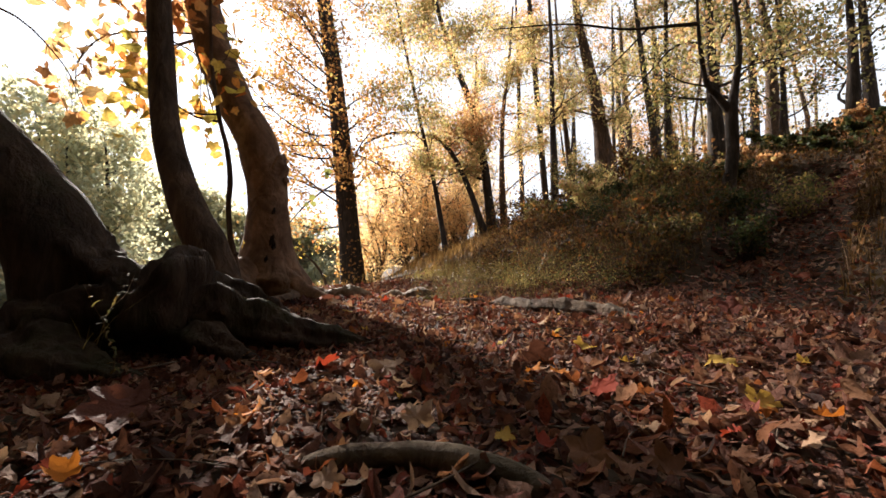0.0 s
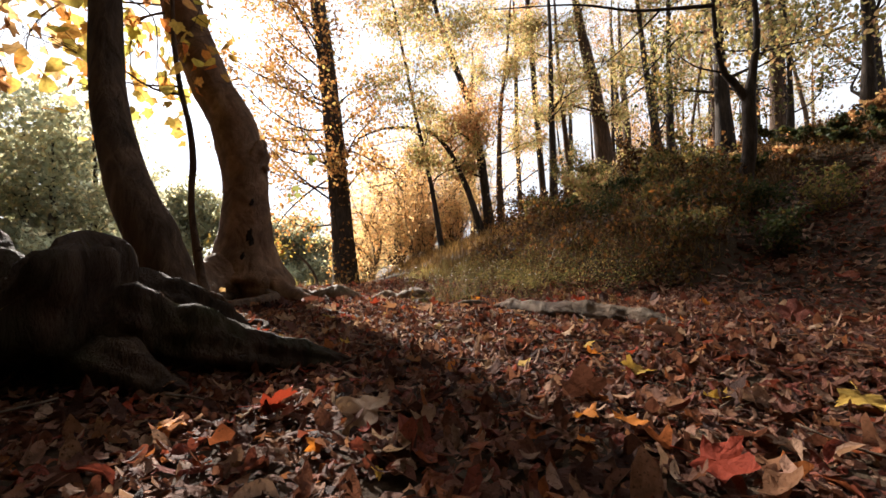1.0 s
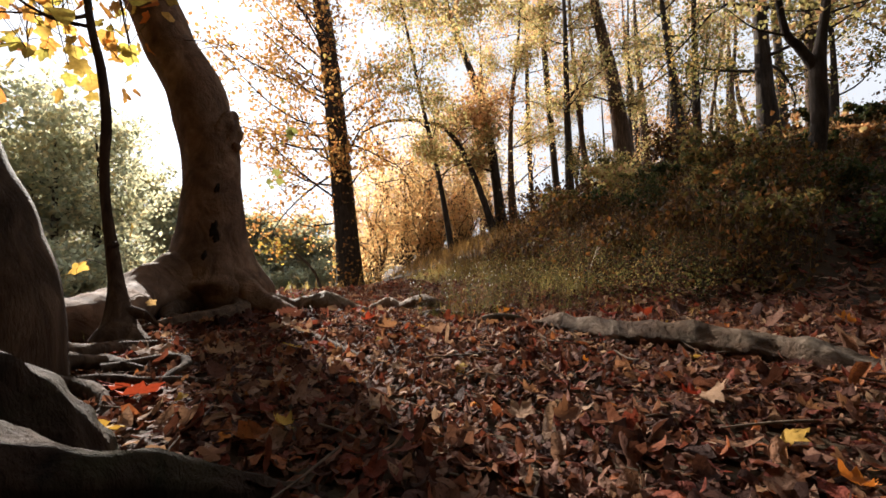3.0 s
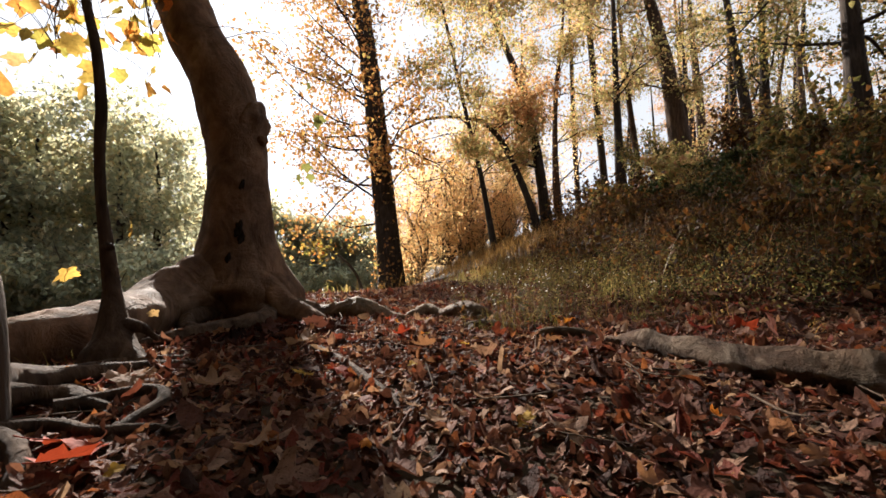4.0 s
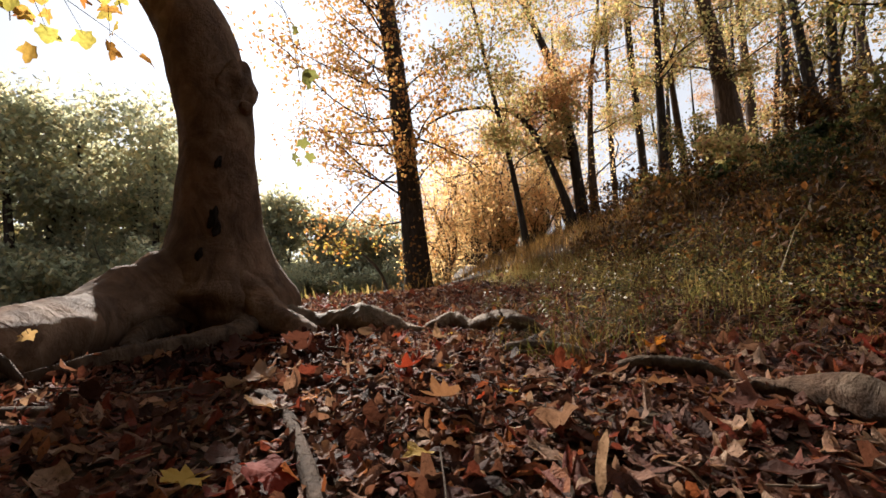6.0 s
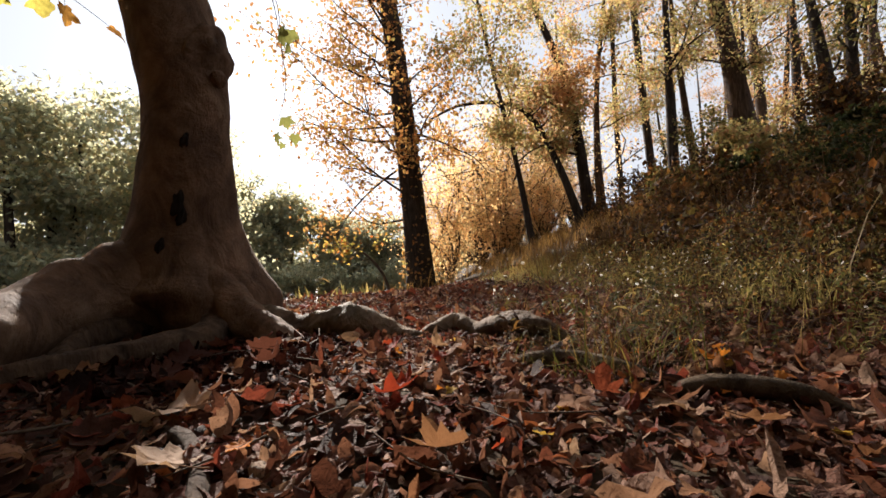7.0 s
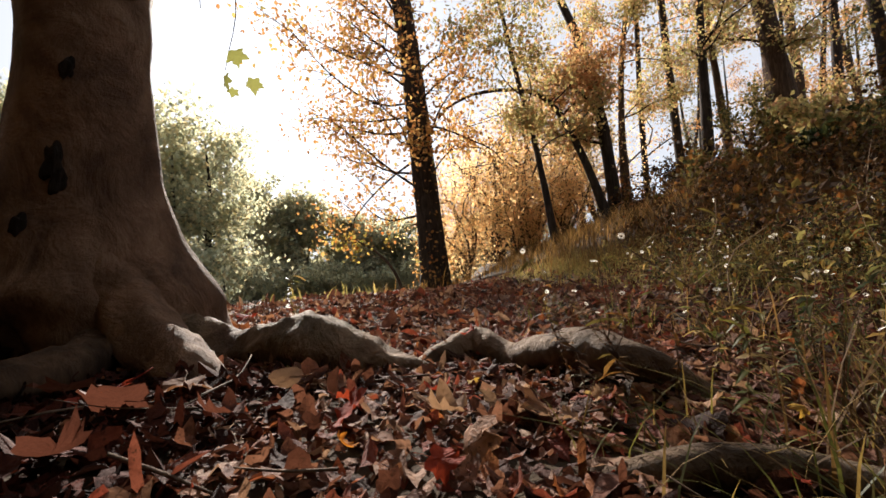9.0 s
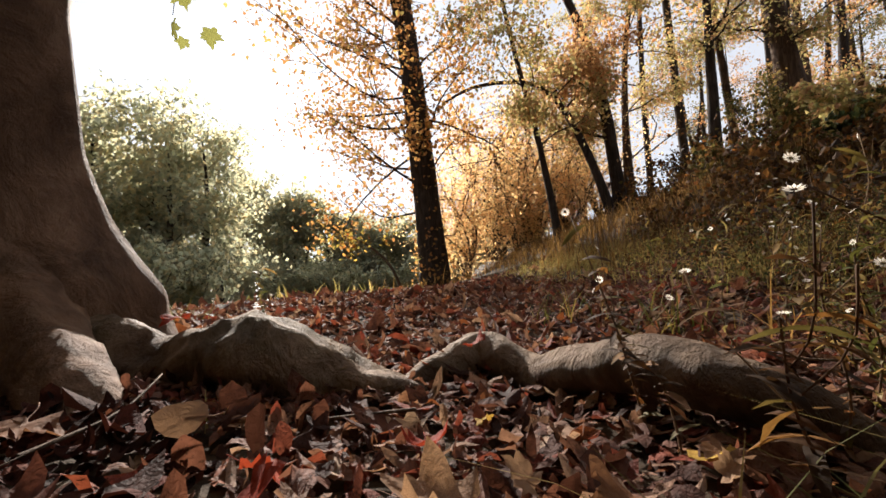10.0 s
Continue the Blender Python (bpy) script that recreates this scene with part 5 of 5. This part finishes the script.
# stems that lean over the trail's end
wildflower(-0.16, 4.14, 0.2, 660, 4, M_BRUSH, 0.036, (-0.07, -0.04))
wildflower(-0.02, 4.08, 0.22, 661, 4, M_FRESH, 0.036, (0.0, -0.05))
wildflower(-0.27, 4.2, 0.2, 662, 4, M_BRUSH, 0.036, (-0.05, 0.02))
wildflower(0.09, 4.02, 0.25, 663, 4, M_OLIVE, 0.036, (-0.03, -0.05))


# ---- single fallen leaves ----
LEAF_SHAPES = [curved_leaf(TOOTHED, rx, ry, rp, 700 + i) for i, (rx, ry, rp) in enumerate(((0.5, 0.4, 0.06), (-0.6, 0.6, 0.07), (1.0, -0.5, 0.08), (1.5, 0.7, 0.07)))]


def leaf_mesh(shape, mat):
    v, f = LEAF_SHAPES[shape]
    return mesh_tris("leaf", v, f, mat, True)


LEAF_MESH = {}
STALK_MESH = {}
for key, mt in HERO.items():
    for s in range(4):
        LEAF_MESH[key, s] = leaf_mesh(s, mt)
    STALK_MESH[key] = mesh_tris("stalk", *tube([(0, 0, 0.0), (0.02, -0.35, 0.01), (0.0, -0.75, 0.06), (0.06, -1.0, 0.1)], [0.02, 0.016, 0.014, 0.02], 7, 5, 0), mt, True)
LEAF_WORDS = {"brown": "large dull brown fallen maple leaf", "tan": "pale tan curled fallen maple leaf", "red": "deep red fallen maple leaf", "orange": "bright orange fallen maple leaf", "yellow": "yellow fallen maple leaf", "dark": "dark maroon fallen maple leaf"}


def fallen_leaf(x, y, across, key, seed, z=None, tilt=14.0):
    g = np.random.default_rng(seed)
    ob = empty_at("fallen_leaf", (0, 0, 0))
    child("blade", LEAF_MESH[key, seed % 4], ob)
    child("stalk", STALK_MESH[key], ob)
    zz = float(height(x, y)) + 0.04 if z is None else z
    ob.matrix_world = pose(x, y, zz, g.normal(0, tilt) + 6, g.normal(0, tilt), g.uniform(0, 360)) @ Matrix.Scale(across / 2.15, 4)
    return tagged(ob, LEAF_WORDS[key] + " lying on the leaf litter", "leaf", "large fallen leaves")


big_leaves = [(-0.72, 0.98, 0.26, "dark"), (0.23, 0.7, 0.117, "brown"), (0.28, 0.66, 0.094, "brown"), (0.33, 0.64, 0.095, "brown"), (0.34, 1.29, 0.091, "orange"), (-0.18, 1.37, 0.169, "tan"), (-0.42, 0.93, 0.085, "orange"), (-0.61, 0.69, 0.078, "orange"), (0.67, 0.92, 0.094, "yellow"),
              (0.95, 0.97, 0.148, "brown"), (-0.06, 0.91, 0.115, "tan"), (0.17, 0.76, 0.067, "red"), (-0.41, 1.43, 0.16, "red"), (-0.55, 1.29, 0.083, "orange"), (0.27, 1.33, 0.078, "orange"), (-0.05, 1.31, 0.085, "tan"), (0.39, 1.1, 0.132, "red"), (0.88, 1.36, 0.14, "yellow")]
big_leaves += [(0.55, 1.71, 0.132, "yellow"), (0.5, 1.91, 0.074, "orange"), (-0.85, 2.37, 0.151, "red"), (-0.55, 2.96, 0.124, "red"), (-0.54, 2.44, 0.116, "tan"), (-0.4, 2.15, 0.063, "yellow"), (0.08, 2.24, 0.088, "tan"), (-0.95, 2.45, 0.158, "red"), (-0.03, 2.14, 0.058, "brown"), (0.17, 2.2, 0.097, "brown"),
               (-0.78, 2.15, 0.12, "yellow"), (0.51, 2.28, 0.124, "tan"), (-1.16, 2.85, 0.18, "tan"), (-0.87, 2.79, 0.13, "tan"), (-0.66, 2.92, 0.099, "yellow"), (-0.34, 3.04, 0.071, "yellow"), (0.86, 3.81, 0.17, "red"), (1.07, 3.81, 0.2, "red"), (0.46, 3.07, 0.113, "tan")]
big_leaves += [(0.45, 2.94, 0.117, "tan"), (0.26, 3.31, 0.163, "dark"), (-0.46, 2.76, 0.09, "brown"), (-0.28, 2.66, 0.056, "tan"), (-1.18, 4.08, 0.16, "red"), (-0.87, 3.39, 0.197, "tan"), (-0.34, 3.29, 0.143, "brown"), (-0.64, 3.26, 0.06, "orange"), (-0.46, 3.85, 0.064, "red"), (-0.99, 3.69, 0.119, "brown"),
               (-0.48, 3.5, 0.13, "red"), (0.14, 3.48, 0.133, "brown"), (0.04, 3.55, 0.112, "tan"), (0.23, 3.38, 0.104, "brown"), (0.29, 3.96, 0.111, "orange"), (-0.71, 3.2, 0.131, "tan"), (-0.14, 3.51, 0.103, "brown"), (-0.68, 4.08, 0.075, "red"), (-0.49, 4.04, 0.12, "tan")]
big_leaves += [(-0.26, 4.17, 0.06, "yellow"), (-1.06, 4.13, 0.143, "brown"), (-0.31, 4.03, 0.056, "tan"), (-0.54, 4.17, 0.083, "red"), (-0.43, 4.1, 0.068, "tan"), (-0.35, 4.08, 0.087, "brown"), (-0.11, 4.12, 0.084, "tan"), (1.72, 3.23, 0.12, "orange"), (-0.64, 4.0, 0.11, "red")]
# extra dark leaves by the sycamore's roots, to deepen the shade by colour
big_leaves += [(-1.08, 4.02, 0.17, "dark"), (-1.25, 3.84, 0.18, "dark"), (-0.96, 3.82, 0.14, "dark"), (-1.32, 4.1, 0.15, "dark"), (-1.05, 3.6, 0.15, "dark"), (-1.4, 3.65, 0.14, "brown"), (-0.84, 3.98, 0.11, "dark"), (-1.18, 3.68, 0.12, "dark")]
for k, (x, y, across, key) in enumerate(big_leaves):
    fallen_leaf(x, y, across, key, 720 + k)
fallen_leaf(-1.2, 4.52, 0.1, "red", 801, 0.15, 20)
fallen_leaf(-0.5, 4.32, 0.05, "red", 802, 0.13, 25)

# leaves that lie loose on top of the litter beside the trail
g = np.random.default_rng(830)
keys = ["brown", "tan", "dark", "brown", "tan", "red", "brown", "tan", "orange", "dark", "brown", "yellow"]
for k in range(280):
    x, y = g.uniform(-1.3, 1.3), g.uniform(0.55, 4.3)
    # keep lighter leaves out of the shade-coloured patch by the roots
    if x < -0.6 and y > 3.2:
        x += 1.1
    ob = child("leaf", LEAF_MESH[keys[k % 12], int(g.integers(0, 4))], litter_ob)
    ob.matrix_basis = pose(x, y, float(height(x, y)) + g.uniform(0.025, 0.045), g.normal(0, 22) + (180 if g.uniform() < 0.4 else 0), g.normal(0, 22), g.uniform(0, 360)) @ Matrix.Scale(g.uniform(0.015, 0.026 if y > 3 else 0.038), 4)

# twigs in the litter
parts = []
for k in range(160):
    x, y, a, l = g.uniform(-2, 2.2), g.uniform(0.5, 5), g.uniform(0, 6.28), g.uniform(0.06, 0.3)
    z = float(height(x, y)) + 0.03
    dx, dy = math.cos(a) * l / 2, math.sin(a) * l / 2
    r = g.uniform(0.001, 0.0035)
    parts.append(tube([(x - dx, y - dy, z + g.uniform(-0.01, 0.02)), (x + g.normal(0, 0.01), y + g.normal(0, 0.01), z + 0.005), (x + dx, y + dy, z + g.uniform(-0.01, 0.03))], [r, r * 0.9, r * 0.5], 6, 5, 0))
tagged(new("fallen_twigs", mesh_tris("fallen_twigs", *join(parts), M_TWIG, True)), "thin dry twigs scattered through the leaf litter", "twigs", kind="stuff")

# sprigs beside the old tree and the sycamore
wildflower(-1.02, 1.3, 0.28, 670, 3, M_OLIVE, 0.03)
wildflower(-1.52, 5.25, 0.22, 671, 3, M_FRESH, 0.04)
wildflower(-1.35, 5.0, 0.16, 672, 2, M_FRESH, 0.035)
for k, (x, y, h) in enumerate(((-1.2, 1.42, 0.2), (-0.86, 4.26, 0.08), (-1.95, 2.3, 0.3), (-2.2, 2.6, 0.35), (-1.7, 3.0, 0.14))):
    tuft(x, y, 14 if k < 2 else 60, h, 0.003, M_SUN_TONED, "small tuft of bright yellow-green grass blades", 680 + 3 * k, 0.02 if k < 2 else 0.08, 0.8)
OVAL_LEAF = mesh_tris("leaf", *curved_leaf([(-86, 0.62), (-50, 0.56), (-10, 0.56), (30, 0.6), (65, 0.72), (90, 0.86)], -0.5, 0.3, 0.015, 810), HERO["tan"], True)
oval = empty_at("fallen_leaf", (0, 0, 0))
child("blade", OVAL_LEAF, oval)
child("stalk", STALK_MESH["tan"], oval)
oval.matrix_world = pose(-0.84, 4.16, 0.068, 0, -38, 100) @ Matrix.Scale(0.05, 4)
tagged(oval, "oval pinkish tan leaf propped on the leaf litter", "leaf", "large fallen leaves")
# broken stump in the field's edge
stump = empty_at("stump", on_ground(-3.74, 8.64, 0.0))
child("trunk", mesh_tris("trunk", *tube([(0, 0, -0.1), (0.01, 0, 0.06), (0.03, 0.01, 0.14), (0.02, 0, 0.2)], [0.14, 0.1, 0.08, 0.05], 14, 12, 0.4, 9.0), M_OLD, True), stump)
child("limb", mesh_tris("limb", *tube([(0.03, 0, 0.1), (0.2, 0.02, 0.14), (0.36, 0.0, 0.04)], [0.04, 0.03, 0.012], 10, 8, 0.3, 9.0), M_OLD, True), stump)
tagged(stump, "small dark broken stump at the edge of the field", "stump")
